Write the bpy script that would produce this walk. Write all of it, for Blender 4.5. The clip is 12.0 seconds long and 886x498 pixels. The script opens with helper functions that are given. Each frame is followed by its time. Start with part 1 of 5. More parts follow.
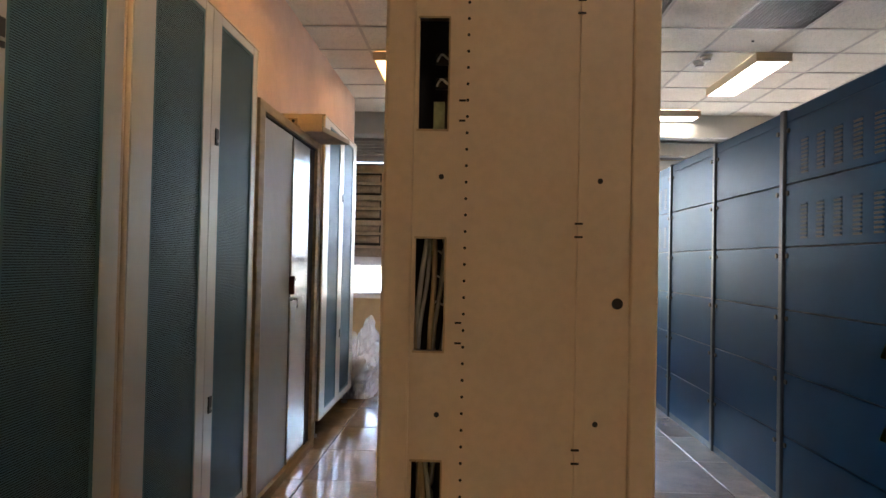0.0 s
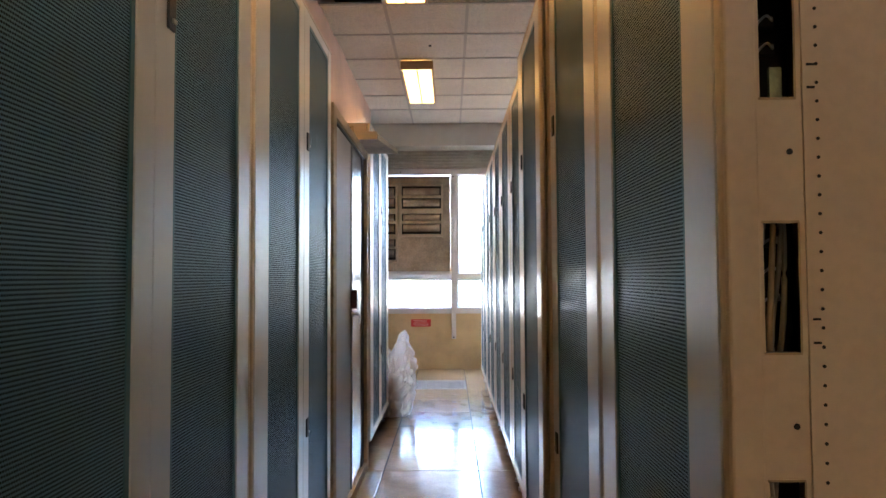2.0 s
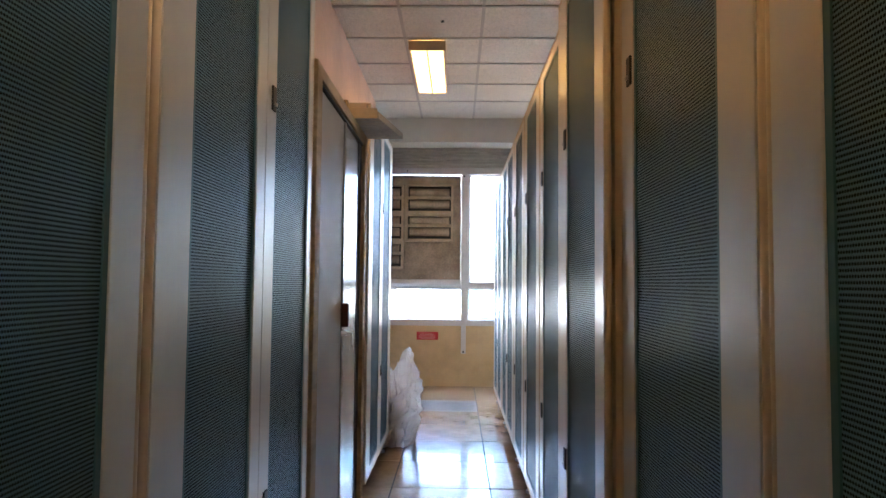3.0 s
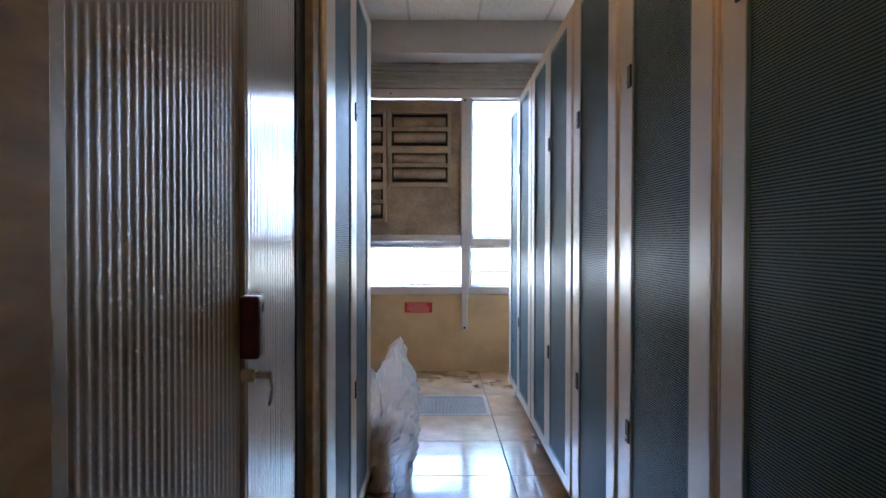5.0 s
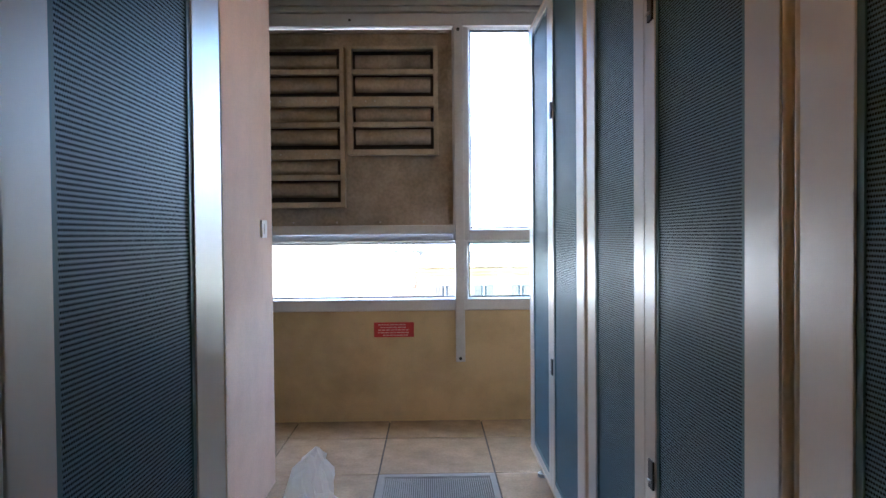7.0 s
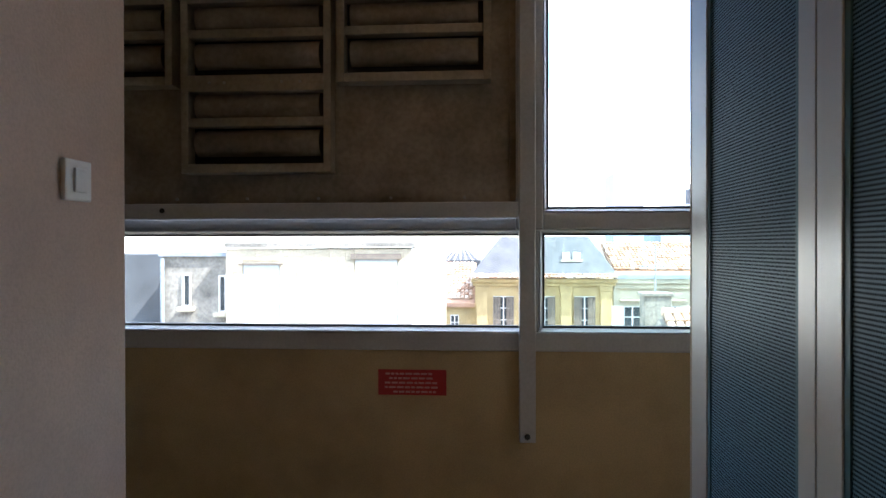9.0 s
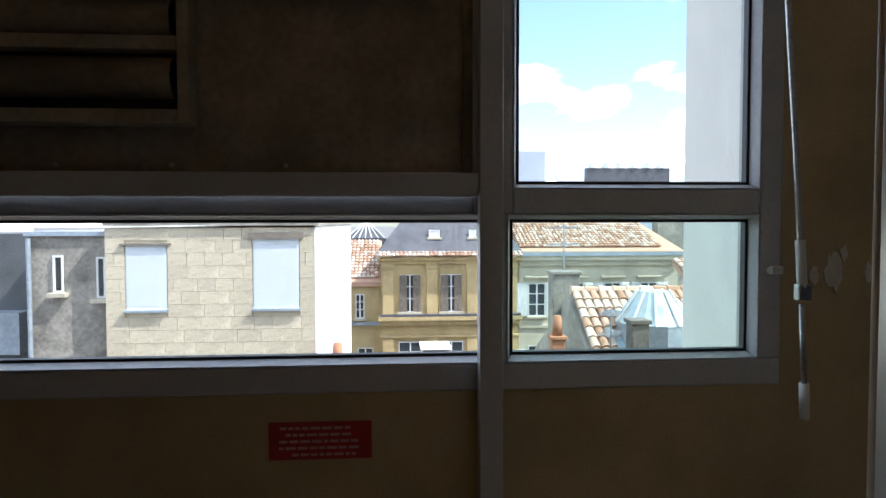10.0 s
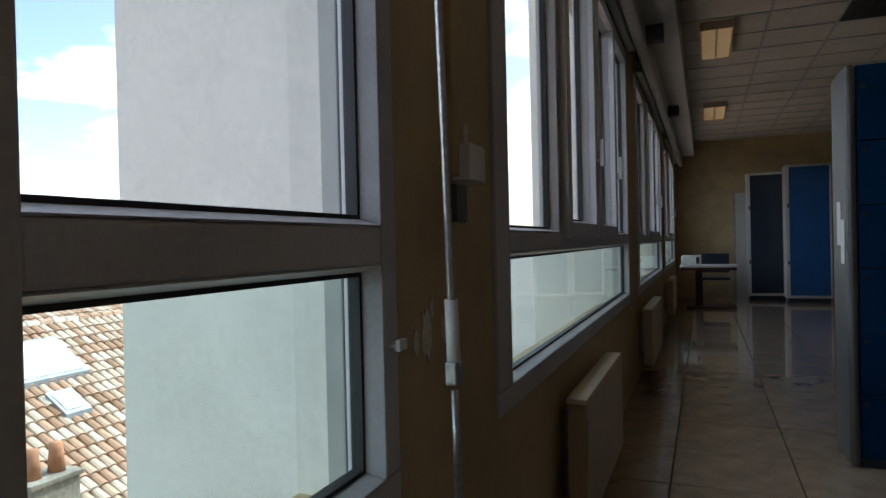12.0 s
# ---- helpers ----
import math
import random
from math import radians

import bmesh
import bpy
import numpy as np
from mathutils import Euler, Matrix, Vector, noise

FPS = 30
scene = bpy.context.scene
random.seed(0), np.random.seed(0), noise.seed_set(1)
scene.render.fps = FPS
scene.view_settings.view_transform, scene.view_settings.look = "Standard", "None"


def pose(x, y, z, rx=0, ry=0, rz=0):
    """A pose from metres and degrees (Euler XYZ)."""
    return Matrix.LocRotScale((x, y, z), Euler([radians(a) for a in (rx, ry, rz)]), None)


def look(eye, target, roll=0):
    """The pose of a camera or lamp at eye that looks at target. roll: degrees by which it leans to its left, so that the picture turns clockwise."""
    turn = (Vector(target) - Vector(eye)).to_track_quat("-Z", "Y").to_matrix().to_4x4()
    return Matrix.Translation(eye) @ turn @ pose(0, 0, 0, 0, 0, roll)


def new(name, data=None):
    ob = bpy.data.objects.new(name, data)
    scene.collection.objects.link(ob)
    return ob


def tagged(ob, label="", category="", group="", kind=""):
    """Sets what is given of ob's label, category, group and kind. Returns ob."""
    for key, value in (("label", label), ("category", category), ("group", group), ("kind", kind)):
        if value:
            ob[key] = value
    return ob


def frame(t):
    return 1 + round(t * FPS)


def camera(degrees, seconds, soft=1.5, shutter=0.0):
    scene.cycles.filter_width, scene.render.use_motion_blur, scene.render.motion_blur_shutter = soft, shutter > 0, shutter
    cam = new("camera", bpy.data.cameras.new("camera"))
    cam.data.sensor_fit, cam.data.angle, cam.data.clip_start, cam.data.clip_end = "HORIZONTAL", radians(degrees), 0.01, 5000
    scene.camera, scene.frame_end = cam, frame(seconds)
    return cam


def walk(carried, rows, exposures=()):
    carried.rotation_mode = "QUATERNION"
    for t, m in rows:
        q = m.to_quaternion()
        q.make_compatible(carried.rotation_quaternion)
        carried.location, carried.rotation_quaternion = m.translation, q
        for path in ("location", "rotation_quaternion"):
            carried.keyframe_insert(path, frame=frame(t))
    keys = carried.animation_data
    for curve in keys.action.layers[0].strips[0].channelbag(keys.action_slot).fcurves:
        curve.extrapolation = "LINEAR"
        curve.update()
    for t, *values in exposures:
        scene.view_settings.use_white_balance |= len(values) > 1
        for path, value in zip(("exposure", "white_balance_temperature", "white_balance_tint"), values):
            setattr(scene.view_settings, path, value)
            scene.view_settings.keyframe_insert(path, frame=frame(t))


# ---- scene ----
cam = camera(68.0, 12.0, 1.5)
PATH = [
    (0, (0.4, 0.476, 1.282), (0.316, 2.473, 1.317), 1.2),
    (0.5, (0.122, 0.453, 1.267), (0.08, 2.451, 1.362), -0.2),
    (1, (-0.038, 0.464, 1.258), (-0.051, 2.463, 1.329), -0.7),
    (1.5, (-0.083, 0.495, 1.26), (-0.109, 2.493, 1.341), -0.7),
    (2, (-0.099, 0.604, 1.247), (-0.122, 2.602, 1.329), -0.3),
    (2.5, (-0.116, 0.932, 1.268), (-0.146, 2.929, 1.373), 0.1),
    (4.5, (-0.278, 2.715, 1.256), (-0.353, 4.714, 1.285), 1.4),
    (5, (-0.328, 3.183, 1.266), (-0.309, 5.183, 1.238), 0.1),
    (5.5, (-0.312, 3.661, 1.255), (-0.289, 5.661, 1.235), -0.8),
    (6, (-0.278, 4.148, 1.243), (-0.269, 6.147, 1.206), -0.7),
    (6.5, (-0.274, 4.626, 1.249), (-0.231, 6.625, 1.202), -0.5),
    (8.5, (-0.168, 6.53, 1.165), (-0.253, 8.528, 1.157), -0.3),
    (9, (-0.203, 6.957, 1.145), (-0.344, 8.952, 1.136), -0.1),
    (9.5, (-0.256, 7.37, 1.198), (-0.328, 9.368, 1.17), -0.2),
    (10, (-0.31, 7.775, 1.185), (-0.16, 9.768, 1.105), -0.1),
    (10.5, (-0.362, 8.129, 1.186), (0.133, 10.066, 1.12), -0.3),
    (11, (-0.447, 8.48, 1.214), (0.67, 10.138, 1.178), -0.9),
    (11.5, (-0.431, 8.763, 1.211), (1.043, 10.114, 1.171), -1.4),
    (12, (-0.382, 8.945, 1.242), (1.476, 9.684, 1.224), -1.3),
]
EXPOSURES = [(0.0, 4.9, 5750, 15), (2.5, 4.95, 5350, 15), (4.5, 4.5, 5100, 15), (6.0, 4.2, 5050, 14), (6.7, 4.15, 5100, 14), (8.3, 3.6, 5600, 12), (8.7, 3.05, 5700, 12), (9.2, 2.15, 5750, 12), (9.6, 1.7, 5750, 12), (10.2, 1.2, 5900, 12), (12.0, 1.0, 6100, 15)]
walk(cam, [(t, look(eye, target, roll)) for t, eye, target, roll in PATH], EXPOSURES)

# ---- light ----
world = bpy.data.worlds.new("sky")
scene.world = world
world.use_nodes = True
wn, wl = world.node_tree.nodes, world.node_tree.links
SUN_DIR = Vector((0.80, -0.30, 1.0)).normalized()
sky = wn.new("ShaderNodeTexSky")
sky.sky_type = "NISHITA"
sky.sun_disc = False
sky.sun_elevation = math.asin(SUN_DIR.z)
sky.sun_rotation = math.atan2(SUN_DIR.x, SUN_DIR.y)
coord = wn.new("ShaderNodeTexCoord")
mapping = wn.new("ShaderNodeMapping")
mapping.inputs["Scale"].default_value = (3.0, 3.0, 8.0)
mapping.inputs["Location"].default_value = (0.35, 0.1, 0.2)
cloud = wn.new("ShaderNodeTexNoise")
cloud.inputs["Scale"].default_value = 1.3
cloud.inputs["Detail"].default_value = 7
ramp = wn.new("ShaderNodeValToRGB")
ramp.color_ramp.elements[0].position = 0.47
ramp.color_ramp.elements[1].position = 0.60
mixsky = wn.new("ShaderNodeMix")
mixsky.data_type = "RGBA"
mixsky.inputs[7].default_value = (11.0, 11.3, 11.6, 1)
wl.new(coord.outputs["Generated"], mapping.inputs["Vector"])
wl.new(mapping.outputs["Vector"], cloud.inputs["Vector"])
wl.new(cloud.outputs["Fac"], ramp.inputs["Fac"])
wl.new(ramp.outputs["Color"], mixsky.inputs[0])
wl.new(sky.outputs["Color"], mixsky.inputs[6])
background = wn["Background"]
wl.new(mixsky.outputs[2], background.inputs["Color"])
background.inputs["Strength"].default_value = 0.15
sun_data = bpy.data.lights.new("sun", "SUN")
sun_data.energy, sun_data.angle, sun_data.color = 3.6, radians(0.5), (1.0, 0.95, 0.87)
sun = new("sun", sun_data)
sun.matrix_world = look(SUN_DIR * 50, (0, 0, 0))


# ---- materials ----
def material(name, color, rough=0.6, metal=0.0, vary=0.18, scale=6.0, grain=0.0, grain_scale=120.0, bump=0.15, second=None, stretch=(1, 1, 1), random=0.0, coat=0.0, rough_vary=0.1):
    """A surface with stains at one scale and grain at another."""
    m = bpy.data.materials.new(name)
    m.use_nodes = True
    n, l = m.node_tree.nodes, m.node_tree.links
    b = n["Principled BSDF"]
    tc = n.new("ShaderNodeTexCoord")
    mp = n.new("ShaderNodeMapping")
    mp.inputs["Scale"].default_value = stretch
    l.new(tc.outputs["Object"], mp.inputs["Vector"])
    big = n.new("ShaderNodeTexNoise")
    big.inputs["Scale"].default_value = scale
    big.inputs["Detail"].default_value = 6
    big.inputs["Roughness"].default_value = 0.62
    fine = n.new("ShaderNodeTexNoise")
    fine.inputs["Scale"].default_value = grain_scale
    fine.inputs["Detail"].default_value = 3
    l.new(mp.outputs["Vector"], big.inputs["Vector"])
    l.new(mp.outputs["Vector"], fine.inputs["Vector"])
    mix = n.new("ShaderNodeMix")
    mix.data_type = "RGBA"
    dark = second or tuple(c * (1 - 2 * vary) for c in color)
    mix.inputs[6].default_value = (*dark, 1)
    mix.inputs[7].default_value = (*color, 1)
    rp = n.new("ShaderNodeMapRange")
    rp.inputs[1].default_value, rp.inputs[2].default_value = 0.3, 0.62
    l.new(big.outputs["Fac"], rp.inputs[0])
    l.new(rp.outputs[0], mix.inputs[0])
    out = mix.outputs[2]
    if grain:
        g = n.new("ShaderNodeMix")
        g.data_type, g.blend_type = "RGBA", "MULTIPLY"
        g.inputs[0].default_value = grain
        gr = n.new("ShaderNodeMapRange")
        gr.inputs[1].default_value, gr.inputs[2].default_value = 0.35, 0.6
        l.new(fine.outputs["Fac"], gr.inputs[0])
        l.new(out, g.inputs[6])
        l.new(gr.outputs[0], g.inputs[7])
        out = g.outputs[2]
    if random:
        info = n.new("ShaderNodeObjectInfo")
        hsv = n.new("ShaderNodeHueSaturation")
        vr = n.new("ShaderNodeMapRange")
        vr.inputs[3].default_value, vr.inputs[4].default_value = 1 - random, 1 + random
        l.new(info.outputs["Random"], vr.inputs[0])
        l.new(vr.outputs[0], hsv.inputs["Value"])
        l.new(out, hsv.inputs["Color"])
        out = hsv.outputs["Color"]
    l.new(out, b.inputs["Base Color"])
    rr = n.new("ShaderNodeMapRange")
    rr.inputs[3].default_value, rr.inputs[4].default_value = max(0.02, rough - rough_vary), min(1, rough + rough_vary)
    l.new(big.outputs["Fac"], rr.inputs[0])
    l.new(rr.outputs[0], b.inputs["Roughness"])
    b.inputs["Metallic"].default_value = metal
    b.inputs["Coat Weight"].default_value = coat
    if bump:
        bp = n.new("ShaderNodeBump")
        bp.inputs["Strength"].default_value = bump
        bp.inputs["Distance"].default_value = 0.004
        l.new(fine.outputs["Fac"], bp.inputs["Height"])
        l.new(bp.outputs["Normal"], b.inputs["Normal"])
    return m


def perforated(name, color, hole, pitch=0.0048, rise=0.0064, radius=0.0020):
    """Painted steel sheet with staggered round holes, in the sheet's own plane (y, z)."""
    m = material(name, color, 0.42, 0.0, 0.12, 3.0, 0, 300, 0.04)
    n, l = m.node_tree.nodes, m.node_tree.links
    b = n["Principled BSDF"]
    src = b.inputs["Base Color"].links[0].from_socket
    tc = n.new("ShaderNodeTexCoord")
    sep = n.new("ShaderNodeSeparateXYZ")
    l.new(tc.outputs["Object"], sep.inputs[0])

    def math_node(op, a, c=None):
        q = n.new("ShaderNodeMath")
        q.operation = op
        for i, v in enumerate((a, c)):
            if v is None:
                continue
            if isinstance(v, (int, float)):
                q.inputs[i].default_value = v
            else:
                l.new(v, q.inputs[i])
        return q.outputs[0]
    v = math_node("DIVIDE", sep.outputs["Z"], rise)
    shift = math_node("MULTIPLY", math_node("FLOORED_MODULO", math_node("FLOOR", v), 2.0), 0.5)
    u = math_node("ADD", math_node("DIVIDE", sep.outputs["Y"], pitch), shift)
    du = math_node("MULTIPLY", math_node("SUBTRACT", math_node("FRACT", u), 0.5), pitch)
    dv = math_node("MULTIPLY", math_node("SUBTRACT", math_node("FRACT", v), 0.5), rise)
    r = math_node("SQRT", math_node("ADD", math_node("MULTIPLY", du, du), math_node("MULTIPLY", dv, dv)))
    inside = math_node("LESS_THAN", r, radius)
    mix = n.new("ShaderNodeMix")
    mix.data_type = "RGBA"
    l.new(inside, mix.inputs[0])
    l.new(src, mix.inputs[6])
    mix.inputs[7].default_value = (*hole, 1)
    l.new(mix.outputs[2], b.inputs["Base Color"])
    spec = math_node("MULTIPLY", math_node("SUBTRACT", 1.0, inside), 0.5)
    l.new(spec, b.inputs["Specular IOR Level"])
    return m


def glass(name, tint=(1, 1, 1), rough=0.0):
    m = bpy.data.materials.new(name)
    m.use_nodes = True
    n, l = m.node_tree.nodes, m.node_tree.links
    n.remove(n["Principled BSDF"])
    tr = n.new("ShaderNodeBsdfTransparent")
    tr.inputs["Color"].default_value = (*tint, 1)
    gl = n.new("ShaderNodeBsdfGlossy")
    gl.inputs["Roughness"].default_value = rough
    lw = n.new("ShaderNodeLayerWeight")
    pw = n.new("ShaderNodeMath")
    pw.operation = "POWER"
    pw.inputs[1].default_value = 5.0
    fr = n.new("ShaderNodeMath")
    fr.operation = "MULTIPLY_ADD"
    fr.inputs[1].default_value, fr.inputs[2].default_value = 0.55, 0.02
    l.new(lw.outputs["Facing"], pw.inputs[0])
    l.new(pw.outputs[0], fr.inputs[0])
    mx = n.new("ShaderNodeMixShader")
    l.new(fr.outputs[0], mx.inputs[0])
    l.new(tr.outputs[0], mx.inputs[1])
    l.new(gl.outputs[0], mx.inputs[2])
    l.new(mx.outputs[0], n["Material Output"].inputs["Surface"])
    return m


def lamp_material(name, color, strength):
    m = bpy.data.materials.new(name)
    m.use_nodes = True
    b = m.node_tree.nodes["Principled BSDF"]
    b.inputs["Base Color"].default_value = (0.8, 0.75, 0.6, 1)
    b.inputs["Emission Color"].default_value = (*color, 1)
    b.inputs["Emission Strength"].default_value = strength
    return m


M_CREAM = material("cream_painted_steel", (0.64, 0.51, 0.36), 0.42, 0.0, 0.07, 2.5, 0.06, 60, 0.05)
M_SILVER = material("satin_aluminium", (0.64, 0.61, 0.56), 0.34, 0.6, 0.05, 3, 0.0, 90, 0.0, rough_vary=0.04)
M_TEAL = material("teal_paint", (0.055, 0.145, 0.175), 0.38, 0.0, 0.08, 3, 0, 200, 0.03)
M_PERF = perforated("perforated_teal_steel", (0.088, 0.190, 0.262), (0.012, 0.019, 0.024))
M_BLACK = material("black_plastic", (0.02, 0.02, 0.022), 0.45, 0, 0.2, 30)
M_STEEL = material("zinc_steel", (0.55, 0.55, 0.54), 0.35, 0.9, 0.12, 10, 0.2, 80, 0.08)
# near-black that stands in for the shade inside openings and voids
M_DARK = material("void_shade_black", (0.015, 0.014, 0.013), 0.8, 0, 0.2, 20)
M_CABLE = material("grey_cable", (0.42, 0.40, 0.36), 0.5, 0, 0.15, 20)
M_BOARD = material("circuit_board", (0.30, 0.32, 0.16), 0.5, 0, 0.3, 40)
M_WALL_PINK = material("salmon_wall_paint", (0.66, 0.47, 0.36), 0.75, 0, 0.10, 2.2, 0.08, 150, 0.25)
M_WALL = material("ochre_wall_paint", (0.58, 0.44, 0.24), 0.7, 0, 0.14, 3.0, 0.12, 160, 0.3)
M_WHITE_WALL = material("pale_grey_paint", (0.62, 0.61, 0.58), 0.7, 0, 0.07, 2.0, 0.05, 120, 0.15)
M_PLASTER = material("bare_white_plaster", (0.72, 0.68, 0.60), 0.9, 0, 0.1, 30)
M_CEIL = material("mineral_fibre_tile", (0.74, 0.70, 0.63), 0.95, 0, 0.06, 1.5, 0.35, 130, 0.5)
M_GRID = material("ceiling_grid_paint", (0.40, 0.38, 0.35), 0.5, 0, 0.05, 10)
M_TILE = material("polished_stone_floor_tile", (0.46, 0.355, 0.25), 0.19, 0, 0.16, 5.0, 0.12, 70, 0.03, random=0.10, coat=0.6, rough_vary=0.06)
M_JOINT = material("floor_joint", (0.05, 0.042, 0.036), 0.8)
M_GRATE = material("grate_aluminium", (0.20, 0.185, 0.165), 0.7, 0.0, 0.1, 12)
M_FRAME = material("grey_window_frame_paint", (0.56, 0.56, 0.57), 0.42, 0, 0.07, 4, 0.08, 100, 0.06)
M_GALV = material("weathered_galvanised_panel", (0.45, 0.385, 0.305), 0.55, 0.35, 0.28, 3.2, 0.18, 45, 0.12)
M_LOUVRE = material("louvre_frame_paint", (0.47, 0.405, 0.315), 0.5, 0.2, 0.16, 6, 0.15, 60, 0.1)
M_SHUTTER = material("grey_shutter_slat", (0.42, 0.42, 0.39), 0.5, 0.1, 0.1, 6)
# black of rubber and channels, also painted shade behind the louvre slots
M_GASKET_SHADE = material("gasket_and_slot_shade_black", (0.018, 0.018, 0.02), 0.6)
M_GLASS = glass("window_glass", (0.97, 0.985, 0.98))
M_GLASSGREEN = glass("green_tinted_glass", (0.88, 0.965, 0.93))
M_WHITE = material("white_plastic", (0.78, 0.77, 0.74), 0.45, 0, 0.05, 12)
M_RED = material("red_sign_enamel", (0.50, 0.03, 0.035), 0.4, 0, 0.12, 14)
M_PINKTEXT = material("faded_sign_lettering", (0.72, 0.42, 0.40), 0.6)
M_TAMBOUR = material("grey_tambour_slat", (0.58, 0.56, 0.55), 0.16, 0.5, 0.04, 2, 0.0, 90, 0.0, rough_vary=0.03)
M_TAMBOURDULL = material("dull_tambour_slat", (0.50, 0.48, 0.46), 0.42, 0.3, 0.05, 2, 0.0, 90, 0.0, rough_vary=0.04)
M_HANDLE = material("dark_red_handle", (0.06, 0.012, 0.012), 0.3, 0, 0.2, 30)
M_BLUE = material("dark_blue_cabinet_paint", (0.006, 0.044, 0.120), 0.36, 0, 0.12, 2.5, 0.08, 140, 0.06)
M_BLUE.node_tree.nodes["Principled BSDF"].inputs["Specular IOR Level"].default_value = 0.05
M_BLUE2 = material("bright_blue_panel_paint", (0.02, 0.10, 0.30), 0.4, 0, 0.1, 3)
M_BLUEDARK = material("blue_black_frame", (0.02, 0.03, 0.05), 0.4, 0, 0.1, 8)
M_GREYSIDE = material("brushed_grey_end", (0.16, 0.155, 0.15), 0.4, 0.3, 0.12, 3)
M_YELLOW = material("warning_yellow", (0.55, 0.42, 0.06), 0.5)
M_LAMP = lamp_material("warm_diffuser", (1.0, 0.52, 0.12), 0.38)
M_LAMPD = lamp_material("dim_warm_diffuser", (1.0, 0.58, 0.18), 0.06)
M_LAMPW = lamp_material("bright_diffuser", (1.0, 0.84, 0.60), 0.7)
M_WOODPALE = material("pale_wood_edge", (0.46, 0.34, 0.20), 0.6, 0, 0.2, 8, 0.2, 40, 0.1, stretch=(1, 0.2, 1))
M_CARDBOARD = material("brown_cardboard", (0.30, 0.20, 0.12), 0.85, 0, 0.15, 9)
M_BAG = None


def bag_material():
    m = bpy.data.materials.new("clear_polythene")
    m.use_nodes = True
    n, l = m.node_tree.nodes, m.node_tree.links
    b = n["Principled BSDF"]
    b.inputs["Base Color"].default_value = (0.86, 0.86, 0.86, 1)
    b.inputs["Roughness"].default_value = 0.14
    tr = n.new("ShaderNodeBsdfTransparent")
    trl = n.new("ShaderNodeBsdfTranslucent")
    trl.inputs["Color"].default_value = (0.9, 0.9, 0.9, 1)
    mx1, mx2 = n.new("ShaderNodeMixShader"), n.new("ShaderNodeMixShader")
    mx1.inputs[0].default_value, mx2.inputs[0].default_value = 0.5, 0.45
    l.new(b.outputs[0], mx1.inputs[1])
    l.new(trl.outputs[0], mx1.inputs[2])
    l.new(mx1.outputs[0], mx2.inputs[1])
    l.new(tr.outputs[0], mx2.inputs[2])
    l.new(mx2.outputs[0], n["Material Output"].inputs["Surface"])
    return m


M_BAG = bag_material()


# ---- mesh tools ----
def box(bm, x0, x1, y0, y1, z0, z1, bevel=0.0, rot=None):
    r = bmesh.ops.create_cube(bm, size=1.0)
    vs = r["verts"]
    m = Matrix.Translation(((x0 + x1) / 2, (y0 + y1) / 2, (z0 + z1) / 2)) @ Matrix.Diagonal((abs(x1 - x0), abs(y1 - y0), abs(z1 - z0), 1))
    bmesh.ops.transform(bm, matrix=m, verts=vs)
    if bevel:
        es = list({e for v in vs for e in v.link_edges})
        bmesh.ops.bevel(bm, geom=es, offset=bevel, segments=2, affect="EDGES", profile=0.5)
    return vs


def rod(bm, p, q, r, sides=10, r2=None):
    p, q = Vector(p), Vector(q)
    d = q - p
    m = Matrix.Translation((p + q) / 2) @ d.to_track_quat("Z", "Y").to_matrix().to_4x4()
    bmesh.ops.create_cone(bm, cap_ends=True, segments=sides, radius1=r, radius2=r if r2 is None else r2, depth=d.length, matrix=m)


def pipe(bm, points, r, sides=8):
    """A bent tube through the points."""
    pts = [Vector(p) for p in points]
    fine = []
    for i in range(len(pts) - 1):
        p0, p1, p2, p3 = pts[max(i - 1, 0)], pts[i], pts[i + 1], pts[min(i + 2, len(pts) - 1)]
        for k in range(6):
            t = k / 6
            fine.append(0.5 * ((2 * p1) + (p2 - p0) * t + (2 * p0 - 5 * p1 + 4 * p2 - p3) * t * t + (3 * p1 - p0 - 3 * p2 + p3) * t ** 3))
    fine.append(pts[-1])
    rings = []
    for i, p in enumerate(fine):
        d = (fine[min(i + 1, len(fine) - 1)] - fine[max(i - 1, 0)]).normalized()
        q = d.to_track_quat("Z", "Y")
        rings.append([bm.verts.new(p + q @ Vector((r * math.cos(a), r * math.sin(a), 0))) for a in [2 * math.pi * k / sides for k in range(sides)]])
    for a, c in zip(rings, rings[1:]):
        for k in range(sides):
            bm.faces.new((a[k], a[(k + 1) % sides], c[(k + 1) % sides], c[k]))


def link_mesh(name, bm, mat, smooth=False):
    me = bpy.data.meshes.new(name)
    bmesh.ops.recalc_face_normals(bm, faces=bm.faces)
    bm.to_mesh(me)
    bm.free()
    me.materials.append(mat)
    if smooth:
        for p in me.polygons:
            p.use_smooth = True
    return new(name, me)


def part(name, bm, mat, parent, label="", smooth=False):
    ob = link_mesh(name, bm, mat, smooth)
    ob.parent = parent
    if parent.parent is None:
        ob.matrix_parent_inverse = parent.matrix_basis.inverted()
    if label:
        ob["label"] = label
    return ob


def boxes(*specs):
    bm = bmesh.new()
    for s in specs:
        box(bm, *s)
    return bm


def thing(name, at, label, category, group=""):
    ob = new(name)
    ob.empty_display_size = 0.1
    ob.matrix_basis = Matrix.Translation(at)
    return tagged(ob, label, category, group)


def structure(name, bm, mat, label, category=""):
    return tagged(link_mesh(name, bm, mat), label, category or name.split("_")[0], kind="structure")


